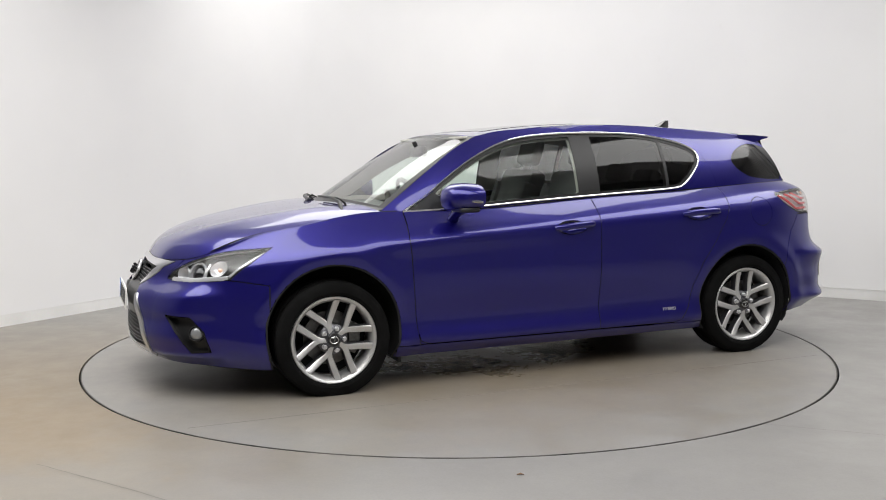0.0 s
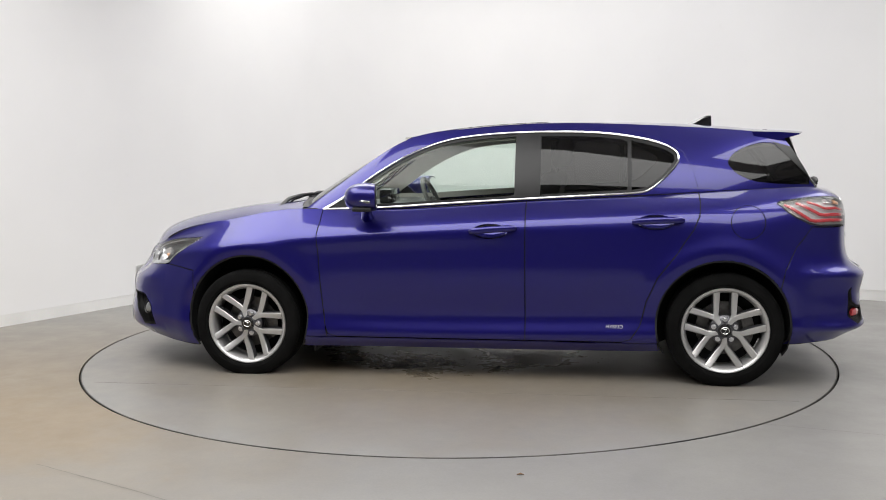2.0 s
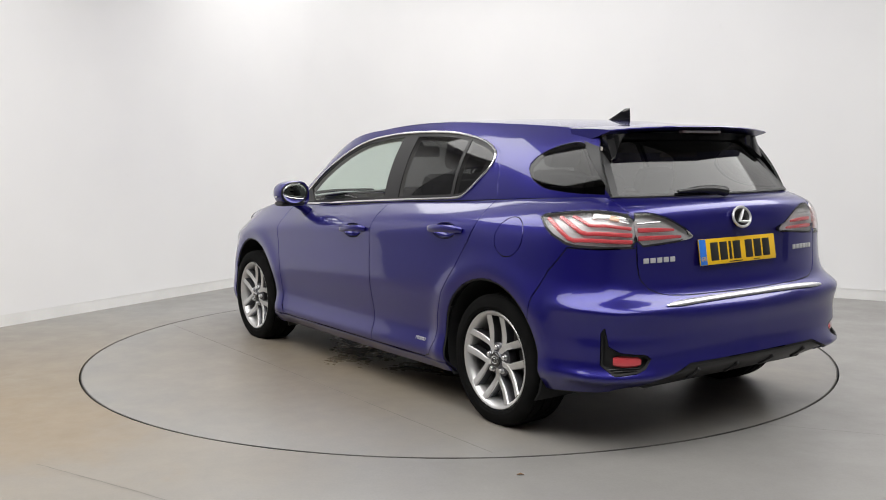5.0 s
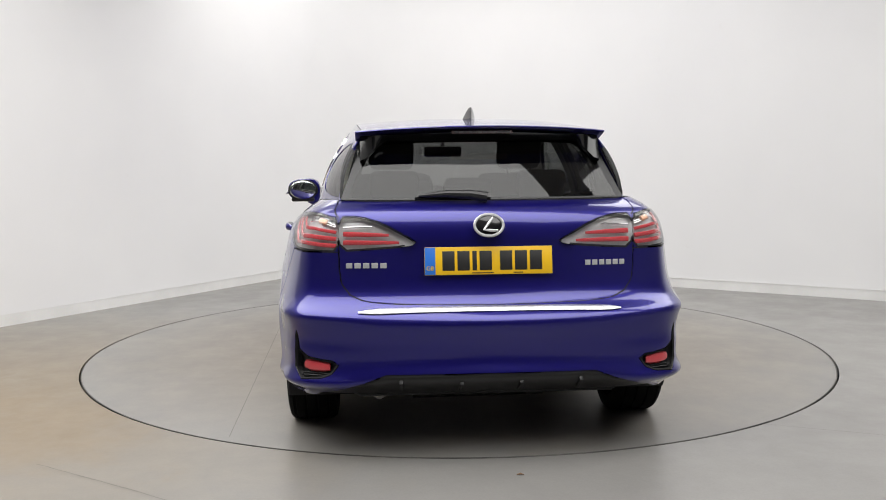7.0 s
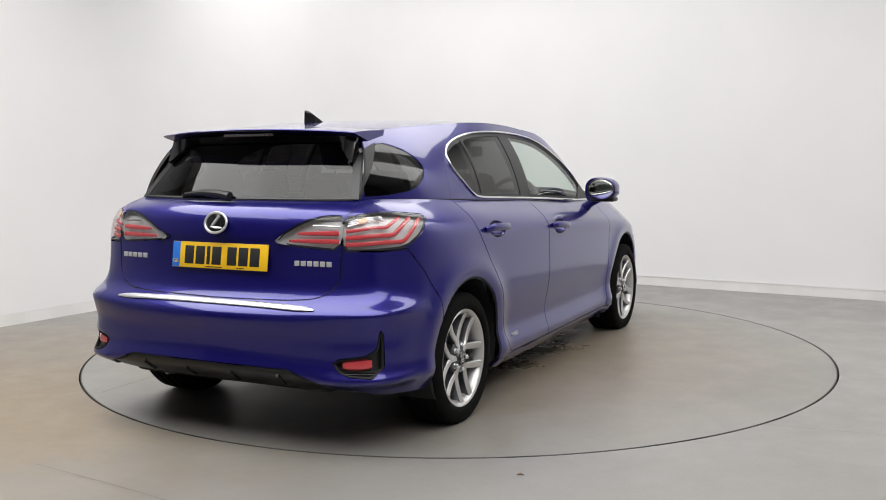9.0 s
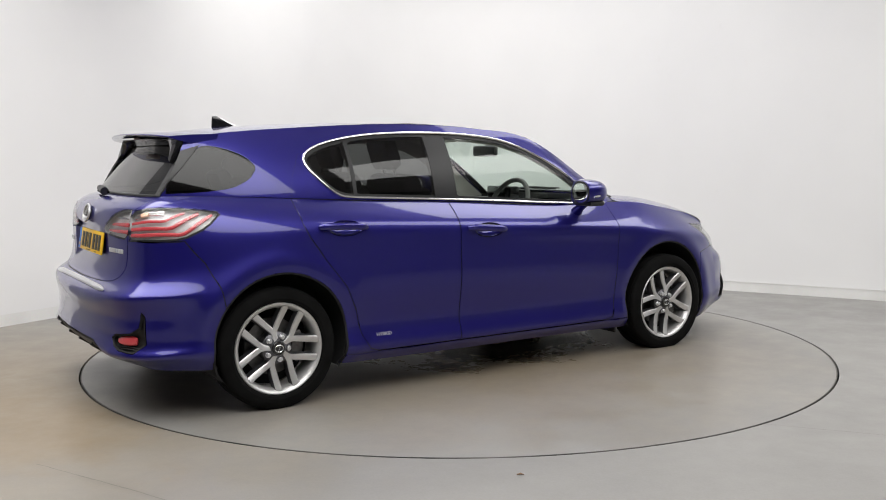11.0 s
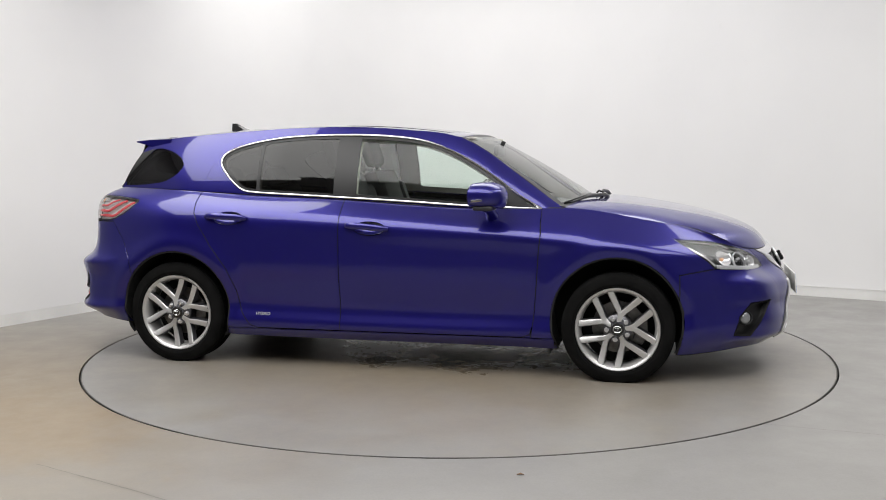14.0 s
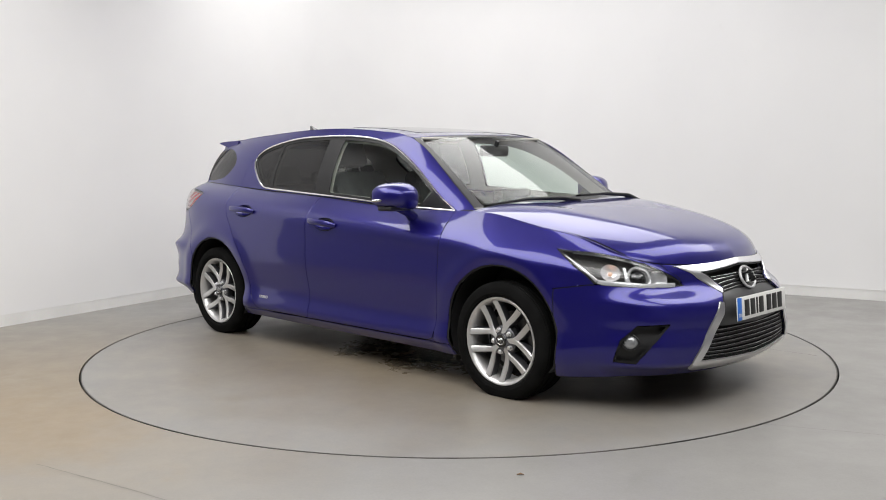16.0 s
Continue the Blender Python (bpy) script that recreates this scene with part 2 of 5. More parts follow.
def floor_material(name, wet):
    """Grey resin floor with brown tyre dust, fine scratches and, on the disc, damp marks."""
    m = mat(name, (0.36, 0.355, 0.345), 0.35)
    n, l, b = nodes(m)
    co = n.new("ShaderNodeTexCoord")
    big, mid, fine = noise_tex(m, 0.6, 4), noise_tex(m, 3.5, 6, 0.65), noise_tex(m, 90, 3)
    c = ramp(m, big.outputs[0], [(0.3, (0.185, 0.179, 0.171)), (0.7, (0.235, 0.228, 0.217))])
    c = mix(m, 0.10, c, fine.outputs[0], "OVERLAY")
    # brown dust: a patch with its own place and ragged edge
    d = n.new("ShaderNodeVectorMath")
    d.operation = "DISTANCE"
    l.new(co.outputs["Object"], d.inputs[0])
    d.inputs[1].default_value = (0.0, 0.0, 0.0) if wet else (-2.7, -1.3, 0)
    add = n.new("ShaderNodeMath")
    add.operation = "MULTIPLY_ADD"
    l.new(mid.outputs[0], add.inputs[0])
    add.inputs[1].default_value = 1.6
    l.new(d.outputs["Value"], add.inputs[2])
    lo, hi = (1.6, 3.2) if wet else (1.4, 3.6)
    r = n.new("ShaderNodeMapRange")
    r.inputs[1].default_value, r.inputs[2].default_value, r.inputs[3].default_value, r.inputs[4].default_value = lo, hi, 0.85 if not wet else 0.8, 0
    l.new(add.outputs[0], r.inputs[0])
    c = mix(m, r.outputs[0], c, (0.20, 0.158, 0.105))
    if not wet:
        # a ragged ochre smear where the wheels roll onto the disc
        e = n.new("ShaderNodeVectorMath")
        e.operation = "DISTANCE"
        l.new(co.outputs["Object"], e.inputs[0])
        e.inputs[1].default_value = (-2.05, -1.75, 0)
        rag = noise_tex(m, 2.6, 8, 0.72)
        add2 = n.new("ShaderNodeMath")
        add2.operation = "MULTIPLY_ADD"
        l.new(rag.outputs[0], add2.inputs[0])
        add2.inputs[1].default_value = 2.6
        l.new(e.outputs["Value"], add2.inputs[2])
        r2 = n.new("ShaderNodeMapRange")
        r2.inputs[1].default_value, r2.inputs[2].default_value, r2.inputs[3].default_value, r2.inputs[4].default_value = 1.5, 2.3, 0.6, 0
        l.new(add2.outputs[0], r2.inputs[0])
        c = mix(m, r2.outputs[0], c, (0.205, 0.152, 0.092))
    if wet:
        # damp, oily patches with ragged outlines
        blot = noise_tex(m, 1.7, 7, 0.68)
        ring = n.new("ShaderNodeMapRange")
        ring.inputs[1].default_value, ring.inputs[2].default_value, ring.inputs[3].default_value, ring.inputs[4].default_value = 0.7, 1.5, 0.16, -0.16
        d0 = n.new("ShaderNodeVectorMath")
        d0.operation = "LENGTH"
        l.new(co.outputs["Object"], d0.inputs[0])
        l.new(d0.outputs["Value"], ring.inputs[0])
        sm = n.new("ShaderNodeMath")
        l.new(blot.outputs[0], sm.inputs[0])
        l.new(ring.outputs[0], sm.inputs[1])
        damp = n.new("ShaderNodeMapRange")
        damp.inputs[1].default_value, damp.inputs[2].default_value = 0.58, 0.72
        l.new(sm.outputs[0], damp.inputs[0])
        c = mix(m, damp.outputs[0], c, (0.15, 0.12, 0.085))
    l.new(c, b.inputs["Base Color"])
    rr = n.new("ShaderNodeMapRange")
    rr.inputs[1].default_value, rr.inputs[2].default_value, rr.inputs[3].default_value, rr.inputs[4].default_value = 0.3, 0.7, 0.30, 0.46
    l.new(mid.outputs[0], rr.inputs[0])
    if wet:
        k = n.new("ShaderNodeMath")
        k.operation = "MULTIPLY_ADD"
        l.new(damp.outputs[0], k.inputs[0])
        k.inputs[1].default_value = -0.24
        l.new(rr.outputs[0], k.inputs[2])
        l.new(k.outputs[0], b.inputs["Roughness"])
    else:
        l.new(rr.outputs[0], b.inputs["Roughness"])
    bump(m, fine.outputs[0], 0.08, 0.001)
    return m


def build_floor():
    """Floor with a round hole, a dark-edged gap and the turning disc in it."""
    bm = bmesh.new()
    steps, far = 128, 14.0
    ring = [[], [], [], []]
    for k in range(steps):
        a = 2 * math.pi * k / steps
        c, s = math.cos(a), math.sin(a)
        q = far / max(abs(c), abs(s))
        for j, (r, z) in enumerate(((q, 0.0), (DISC_R + 0.004, 0.0), (DISC_R + 0.004, -0.05))):
            ring[j].append(bm.verts.new((r * c, r * s, z)))
    for j in range(2):
        for k in range(steps):
            bm.faces.new((ring[j][k], ring[j + 1][k], ring[j + 1][(k + 1) % steps], ring[j][(k + 1) % steps]))
    bmesh.ops.recalc_face_normals(bm, faces=bm.faces)
    tagged(part("floor", bm, floor_material("floor_resin", False), smooth=False), "smooth grey resin studio floor with brown dust stains", "floor", kind="structure")
    # near-black sheet below the disc, so the gap round it shows dark
    bm = bmesh.new()
    bmesh.ops.create_circle(bm, cap_ends=True, radius=DISC_R + 0.3, segments=64)
    for v in bm.verts:
        v.co.z = -0.055
    tagged(part("floor_pit", bm, GAP, smooth=False), "dark pit under the turntable disc", "floor pit", kind="structure")
    bm = bmesh.new()
    lathe(bm, [(0.0001, 0.0), (DISC_R - 0.012, 0.0), (DISC_R - 0.012, -0.05)], 160)
    bmesh.ops.recalc_face_normals(bm, faces=bm.faces)
    disc = part("turntable", bm, floor_material("disc_resin", True))
    # dark ring on the disc's edge: the gap's shade painted as colour
    bm = bmesh.new()
    lathe(bm, [(DISC_R - 0.0119, -0.004), (DISC_R - 0.0119, 0.0005), (DISC_R - 0.007, 0.0005), (DISC_R - 0.006, -0.001), (DISC_R - 0.006, -0.05)], 160)
    bmesh.ops.recalc_face_normals(bm, faces=bm.faces)
    part("edge_ring", bm, vary(mat("edge_gap_shade", (0.1, 0.1, 0.1), 0.5, 0.6), (0.05, 0.05, 0.048), (0.16, 0.15, 0.14), 3, 60), disc, "thin dark edge of the disc, coloured for the shade in its gap")
    return tagged(disc, "round grey turntable disc set flush in the studio floor", "turntable")


build_room()
turntable = build_floor()


def floor_marks():
    """A hairline crack, a shallow joint and a scrap of leaf on the floor, and the seam of the disc."""
    ink = mat("floor_crack", (0.16, 0.15, 0.14), 0.7)
    for name, pts, wide, label in (("floor_crack", CRACK, 0.004, "hairline crack in the resin floor"), ("floor_joint", JOINT, 0.003, "faint joint line in the resin floor")):
        bm = bmesh.new()
        prev = None
        for k in range(41):
            f = k / 40
            x = pts[0][0] + (pts[1][0] - pts[0][0]) * f + 0.006 * noise.noise((f * 9, 1.3, wide * 900))
            y = pts[0][1] + (pts[1][1] - pts[0][1]) * f + 0.006 * noise.noise((f * 9, 7.7, wide * 900))
            w = wide * (0.35 + 0.5 * abs(noise.noise((f * 14, 2.1, 0))))
            now = [bm.verts.new((x, y - w, 0.0012)), bm.verts.new((x, y + w, 0.0012))]
            if prev:
                bm.faces.new((prev[0], now[0], now[1], prev[1]))
            prev = now
        tagged(part(name, bm, ink, smooth=False), label, kind="structure")
    bm = bmesh.new()
    tube(bm, [(SPECK[0] - 0.014, SPECK[1], 0.004), (SPECK[0], SPECK[1] + 0.004, 0.006), (SPECK[0] + 0.014, SPECK[1], 0.004)], [0.002, 0.004, 0.0015], 6, 1.0)
    tagged(part("leaf_scrap", bm, mat("dry_leaf", (0.16, 0.09, 0.045), 0.8)), "small dry brown leaf scrap on the floor", "leaf")
CRACK, JOINT, SPECK = ((-1.70, -2.335), (-0.95, -2.80)), ((1.39, -1.815), (3.2, -2.50)), (0.242, -2.490)
floor_marks()
bm = bmesh.new()
box(bm, (-1.86, 1.1985, -0.001), (1.86, 1.2015, 0.0006))
part("disc_seam", bm, mat("seam_shadow", (0.17, 0.16, 0.15), 0.7), turntable, "faint seam across the disc", smooth=False)


# ---------- curved panels ----------
class Patch:
    """A curved sheet P(u, v), cut flat in (u, v) along outlines and then bent into shape."""

    def __init__(self, fn, u_range, size, cells, centre):
        self.fn, self.ur, self.size, self.cells, self.centre = fn, u_range, size, cells, centre
        uu, vv = np.meshgrid(np.linspace(*u_range, 700), np.linspace(0, 1, 140), indexing="ij")
        self.du, self.dv = uu.ravel(), vv.ravel()
        self.dense = fn(self.du, self.dv)

    def flat(self, u, v):
        return (np.asarray(u) - self.ur[0]) / (self.ur[1] - self.ur[0]) * self.size[0], np.asarray(v) * self.size[1]

    def unflat(self, a, b):
        return np.asarray(a) / self.size[0] * (self.ur[1] - self.ur[0]) + self.ur[0], np.asarray(b) / self.size[1]

    def find(self, p, w=(1, 1, 1)):
        """The (u, v) of the sheet next to p, with weights for the three axes."""
        w, p = np.array(w), np.array(p, float)
        i = (((self.dense - p) * w) ** 2).sum(1).argmin()
        u, v = self.du[i], self.dv[i]
        for _ in range(4):
            q = self.fn(np.array([u, u + 1e-3, u]), np.array([v, v, v + 1e-3]))
            J = np.stack([(q[1] - q[0]) / 1e-3, (q[2] - q[0]) / 1e-3], 1) * w[:, None]
            s = np.linalg.lstsq(J, (p - q[0]) * w, rcond=None)[0]
            u = float(np.clip(u + np.clip(s[0], -0.1, 0.1), *self.ur))
            v = float(np.clip(v + np.clip(s[1], -0.02, 0.02), 0, 1))
        return u, v

    def outline(self, pts, view="3d", corner=1):
        """Points in space or in side (x, z) or end (y, z, x) view -> a softened outline in (u, v)."""
        w = {"3d": (1, 1, 1), "side": (1, 0.04, 1), "front": (0.04, 1, 1), "rear": (0.04, 1, 1)}[view]
        full = []
        for p in pts:
            if view == "side":
                full.append((p[0], 0.85, p[1]))
            elif view in ("front", "rear"):
                full.append((2.15 if view == "front" else -2.0, p[0], p[1]))
            else:
                full.append(p)
        full = [np.array(p, float) for p in full]
        for _ in range(corner):
            full = [q for a, b in zip(full, full[1:] + full[:1]) for q in (a + (b - a) * 0.2, a + (b - a) * 0.8)]
        line = [self.find(p, w) for p in full]
        if view in ("front", "rear"):
            end = self.ur[0] if view == "front" else self.ur[1]
            line = [(end, v) if p[1] <= 0 else (u, v) for p, (u, v) in zip(full, line)]
        return line

    def cut(self, shapes):
        """shapes: (label, outline), first match wins; faces outside all get the label 'rest'."""
        nu, nv = self.cells
        bm = bmesh.new()
        g = [[bm.verts.new((self.size[0] * i / nu, self.size[1] * j / nv, 0)) for j in range(nv + 1)] for i in range(nu + 1)]
        for i in range(nu):
            for j in range(nv):
                bm.faces.new((g[i][j], g[i + 1][j], g[i + 1][j + 1], g[i][j + 1]))
        flats = []
        for label, line in shapes:
            a, b = self.flat(*zip(*line))
            pts = np.stack([a, b], 1)
            flats.append((label, pts))
            lo, hi = pts.min(0) - 1e-6, pts.max(0) + 1e-6
            near = []
            for f in bm.faces:
                c = [(v.co.x, v.co.y) for v in f.verts]
                xs, ys = [k[0] for k in c], [k[1] for k in c]
                if max(xs) >= lo[0] and min(xs) <= hi[0] and max(ys) >= lo[1] and min(ys) <= hi[1]:
                    near.append(f)
            for p, q in zip(pts, np.roll(pts, -1, 0)):
                d = q - p
                if np.hypot(*d) < 1e-5:
                    continue
                slo, shi = np.minimum(p, q) - 1e-6, np.maximum(p, q) + 1e-6
                nrm = np.array([-d[1], d[0]]) / np.hypot(*d)
                pick = []
                for f in near:
                    if not f.is_valid:
                        continue
                    c = [(v.co.x, v.co.y) for v in f.verts]
                    if max(k[0] for k in c) < slo[0] or min(k[0] for k in c) > shi[0] or max(k[1] for k in c) < slo[1] or min(k[1] for k in c) > shi[1]:
                        continue
                    s = [(k[0] - p[0]) * nrm[0] + (k[1] - p[1]) * nrm[1] for k in c]
                    if max(s) > 1e-6 and min(s) < -1e-6:
                        pick.append(f)
                if not pick:
                    continue
                geom = list({*pick, *(e for f in pick for e in f.edges), *(v for f in pick for v in f.verts)})
                r = bmesh.ops.bisect_plane(bm, geom=geom, dist=2e-5, plane_co=(*p, 0), plane_no=(*nrm, 0))
                known = set(near)
                near += [f for f in r["geom"] if isinstance(f, bmesh.types.BMFace) and f not in known]
                near = [f for f in near if f.is_valid]
        bm.verts.index_update()
        self.flatv = np.array([v.co[:2] for v in bm.verts])
        faces = [[v.index for v in f.verts] for f in bm.faces]
        cen = np.array([self.flatv[f].mean(0) for f in faces])
        names = np.array(["rest"] * len(faces), dtype=object)
        free = np.ones(len(faces), bool)
        for label, pts in flats:
            inside = np.zeros(len(faces), bool)
            for p, q in zip(pts, np.roll(pts, -1, 0)):
                cross = (p[1] > cen[:, 1]) != (q[1] > cen[:, 1])
                with np.errstate(divide="ignore", invalid="ignore"):
                    inside ^= cross & (cen[:, 0] < (q[0] - p[0]) * (cen[:, 1] - p[1]) / (q[1] - p[1]) + p[0])
            names[inside & free] = label
            free &= ~inside
        bm.free()
        self.faces, self.names = faces, names
        u, v = self.unflat(self.flatv[:, 0], self.flatv[:, 1])
        self.co = self.fn(u, v)
        e = 2e-3
        uc, vc = np.clip(u, self.ur[0] + 0.03, self.ur[1] - 0.03), np.clip(v, e, 1 - e)
        n = np.cross(self.fn(uc + e, vc) - self.fn(uc - e, vc), self.fn(uc, vc + e) - self.fn(uc, vc - e))
        n[np.abs(self.co[:, 1]) < 1e-4, 1] = 0
        n /= np.linalg.norm(n, axis=1)[:, None] + 1e-12
        flip = np.sign(((self.co - self.centre(self.co)) * n).sum(1))
        self.turn = 1 if flip.mean() >= 0 else -1
        self.no = n * self.turn
        return self

    def panel(self, name, labels, material, parent, side="L", offset=0.0, gap=0.0034, flange=0.014, label="", recess=None):
        """One bodywork panel from the faces of some labels: edges drawn in by gap and folded inwards."""
        labels = (labels,) if isinstance(labels, str) else labels
        pick = [f for f, k in zip(self.faces, self.names) if k in labels]
        if not pick:
            return None
        used = sorted({i for f in pick for i in f})
        at = {i: k for k, i in enumerate(used)}
        co, no = self.co[used].copy(), self.no[used]
        fs = [[at[i] for i in (f if self.turn > 0 else f[::-1])] for f in pick]
        count = {}
        for f in fs:
            for a, b in zip(f, f[1:] + f[:1]):
                count[(a, b)] = 1
        rim = [(a, b) for a, b in count if (b, a) not in count]
        mid = np.abs(co[:, 1]) < 1e-4
        if side == "both":
            rim = [(a, b) for a, b in rim if not (mid[a] and mid[b])]
        push = np.zeros_like(co)
        for a, b in rim:
            t = co[b] - co[a]
            d = np.cross(no[a] + no[b], t)
            d /= np.linalg.norm(d) + 1e-12
            push[a] += d
            push[b] += d
        ln = np.linalg.norm(push, axis=1)[:, None]
        push = np.where(ln > 1e-6, push / np.maximum(ln, 1e-9), 0)
        if side == "both":
            push[mid, 1] = 0
        co = co + push * gap + no * offset
        if recess is not None:
            co = co + recess(co)
        n = len(co)
        rim_i = sorted({i for e in rim for i in e})
        low = {i: n + k for k, i in enumerate(rim_i)}
        allco = np.concatenate([co, co[rim_i] - no[rim_i] * flange]) if rim_i else co
        allno = np.concatenate([no, no[rim_i]]) if rim_i else no
        allf = fs + [[b, a, low[a], low[b]] for a, b in rim]
        flipped = allco * np.array([1, -1, 1])
        if side == "L":
            vs, ff, nn = allco, allf, allno
        elif side == "R":
            vs, ff, nn = flipped, [f[::-1] for f in allf], allno * np.array([1, -1, 1])
        else:
            m = len(allco)
            same = {i: i for i in range(n) if mid[i]}
            vs = np.concatenate([allco, flipped])
            ff = allf + [[same.get(i, i + m) for i in f[::-1]] for f in allf]
            nn = np.concatenate([allno, allno * np.array([1, -1, 1])])
            for i in same:
                nn[i, 1] = 0
        me = bpy.data.meshes.new(name)
        me.from_pydata([tuple(c) for c in vs], [], ff)
        me.materials.append(material)
        me.polygons.foreach_set("use_smooth", [True] * len(me.polygons))
        me.normals_split_custom_set_from_vertices([tuple(k) for k in nn])
        ob = new(name, me)
        ob.parent = parent
        if label:
            tagged(ob, label)
        return ob


# The lower body: lines that run from the nose, along the flank, to the tail.
PLAN = curve3([(2.235, 0, 0), (2.215, 0.28, 0), (2.15, 0.51, 0), (2.02, 0.69, 0), (1.81, 0.805, 0), (1.55, 0.862, 0), (1.10, 0.880, 0), (0.50, 0.879, 0),
               (-0.20, 0.88, 0), (-0.80, 0.88, 0), (-1.25, 0.882, 0), (-1.60, 0.872, 0), (-1.86, 0.83, 0), (-2.01, 0.71, 0), (-2.08, 0.42, 0), (-2.10, 0, 0)])
EDGE = curve3([(2.105, 0, 0.702), (2.07, 0.30, 0.69), (1.93, 0.56, 0.715), (1.78, 0.665, 0.785), (1.60, 0.70, 0.842), (1.40, 0.728, 0.877), (1.05, 0.735, 0.930), (0.50, 0.75, 0.93),
               (-0.20, 0.748, 0.971), (-0.80, 0.735, 0.997), (-1.25, 0.715, 1.024), (-1.60, 0.675, 1.04), (-1.76, 0.62, 1.045), (-1.82, 0.50, 1.04), (-1.85, 0.30, 1.04), (-1.86, 0, 1.04)])
RISE = [gentle(k) for k in (
    [(0, 0.165), (2, 0.175), (3, 0.175), (4, 0.16), (5, 0.15), (6, 0.165), (9, 0.175), (10, 0.20), (11, 0.225), (12, 0.24), (13, 0.25), (15, 0.25)],
    [(0, 0.21), (3, 0.225), (5, 0.215), (6, 0.215), (9, 0.225), (10, 0.25), (12, 0.29), (15, 0.30)],
    [(0, 0.36), (4, 0.36), (7, 0.34), (10, 0.37), (15, 0.42)],
    [(0, 0.50), (4, 0.50), (7, 0.53), (10, 0.56), (15, 0.57)],
    [(0, 0.575), (2, 0.575), (4, 0.615), (7, 0.70), (10, 0.74), (12, 0.69), (15, 0.66)],
    [(0, 0.645), (2, 0.65), (4, 0.70), (6, 0.795), (7, 0.83), (8, 0.87), (9, 0.905), (10, 0.93), (12, 0.955), (15, 0.965)])]
INSET = [gentle(k) for k in (
    [(0, 0.10), (3, 0.09), (5, 0.05), (6, 0.055), (9, 0.055), (11, 0.06), (13, 0.10), (15, 0.12)],
    [(0, 0.035), (3, 0.04), (5, 0.012), (6, 0.016), (9, 0.014), (11, 0.02), (13, 0.03), (15, 0.03)],
    [(0, 0.0), (4, 0.006), (6, 0.014), (7, 0.027), (9, 0.025), (10, 0.008), (15, 0.008)],
    [(0, 0.0), (1, 0.004), (2, 0.035), (3, 0.03), (5, 0.008), (7, 0.002), (10, 0.0), (15, 0.0)],
    [(0, 0.045), (1, 0.06), (2, 0.11), (3, 0.085), (4, 0.04), (5, 0.015), (7, 0.0), (10, 0.006), (12, 0.05), (13, 0.075), (15, 0.085)],
    [(0, 0.085), (1, 0.10), (2, 0.135), (3, 0.115), (4, 0.075), (5, 0.045), (6, 0.026), (7, 0.016), (9, 0.035), (11, 0.075), (12, 0.10), (13, 0.115), (15, 0.12)])]
LEVELS = np.array([0, 0.06, 0.24, 0.42, 0.58, 0.82, 1.0])
BASIS = [natural(LEVELS, row) for row in np.eye(7)]


def lower_body(u, v):
    p = PLAN(u)
    e = 1e-3
    c = np.clip(u, e, 15 - e)
    t = PLAN(c + e) - PLAN(c - e)
    n = np.stack([-t[:, 1], t[:, 0]], 1)
    n /= np.linalg.norm(n, axis=1)[:, None]
    n[p[:, 1] < 1e-6, 1] = 0
    out = np.zeros((len(p), 3))
    for j in range(6):
        ins = INSET[j](u)
        row = np.stack([p[:, 0] + n[:, 0] * ins, np.maximum(p[:, 1] + n[:, 1] * ins, 0), RISE[j](u)], 1)
        out += BASIS[j](v)[:, None] * row
    out += BASIS[6](v)[:, None] * EDGE(u)
    # shoulder crease along the flank and soft flares round the wheels
    x, z, y = out[:, 0], out[:, 2], out[:, 1]
    for cx in (1.30, -1.295):
        r = np.hypot(x - cx, z - 0.32)
        out[:, 1] += np.where(y > 0.5, 0.012 * np.exp(-((r - 0.40) / 0.06) ** 2) * (z < 0.85), 0)
    # bumper corners: a ledge under the lamps, a hollow below it and a lip at the foot
    bell = lambda a, m, w: np.exp(-((a - m) / w) ** 2)
    corner = np.clip((u - 11.2) / 0.9, 0, 1) * (0.55 + 0.45 * np.clip((14.6 - u) / 1.2, 0, 1))
    push = corner * ((0.010 + 0.010 * np.clip((14.0 - u) / 0.8, 0, 1)) * bell(z, 0.600, 0.032) - 0.012 * bell(z, 0.50, 0.05) + 0.020 * bell(z, 0.315, 0.028) * np.clip((14.0 - u) / 0.6, 0, 1))
    nose = np.clip((3.9 - u) / 0.5, 0, 1) * np.clip((u - 1.2) / 0.7, 0, 1)
    push += nose * (0.016 * bell(z, 0.235, 0.03) - 0.010 * bell(z, 0.40, 0.045) + 0.012 * bell(z, 0.535, 0.035))
    out[:, 0] -= n[:, 0] * push
    out[:, 1] = np.where(out[:, 1] > 1e-6, np.maximum(out[:, 1] - n[:, 1] * push, 0), out[:, 1])
    return out


# The side of the cabin, from the belt line up to the roof rail.
BELT = curve3([(0.95, 0.742, 0.918), (0.75, 0.746, 0.920), (0.45, 0.75, 0.933), (0.0, 0.75, 0.963), (-0.5, 0.742, 0.988), (-1.0, 0.727, 1.011), (-1.4, 0.70, 1.033), (-1.79, 0.60, 1.043)])
RAIL = curve3([(1.0, 0.70, 0.93), (0.72, 0.645, 1.13), (0.40, 0.585, 1.325), (0.0, 0.56, 1.378), (-0.5, 0.553, 1.395), (-1.0, 0.535, 1.374), (-1.35, 0.52, 1.351), (-1.63, 0.505, 1.321)])


def cabin_side(u, v):
    a, b = BELT(u), RAIL(u)
    q = a + (b - a) * v[:, None]
    swell = 4 * v * (1 - v) * 0.028 * np.minimum(1, u / 1.5)
    q[:, 1] += swell
    q[:, 2] += swell * 0.35
    return q


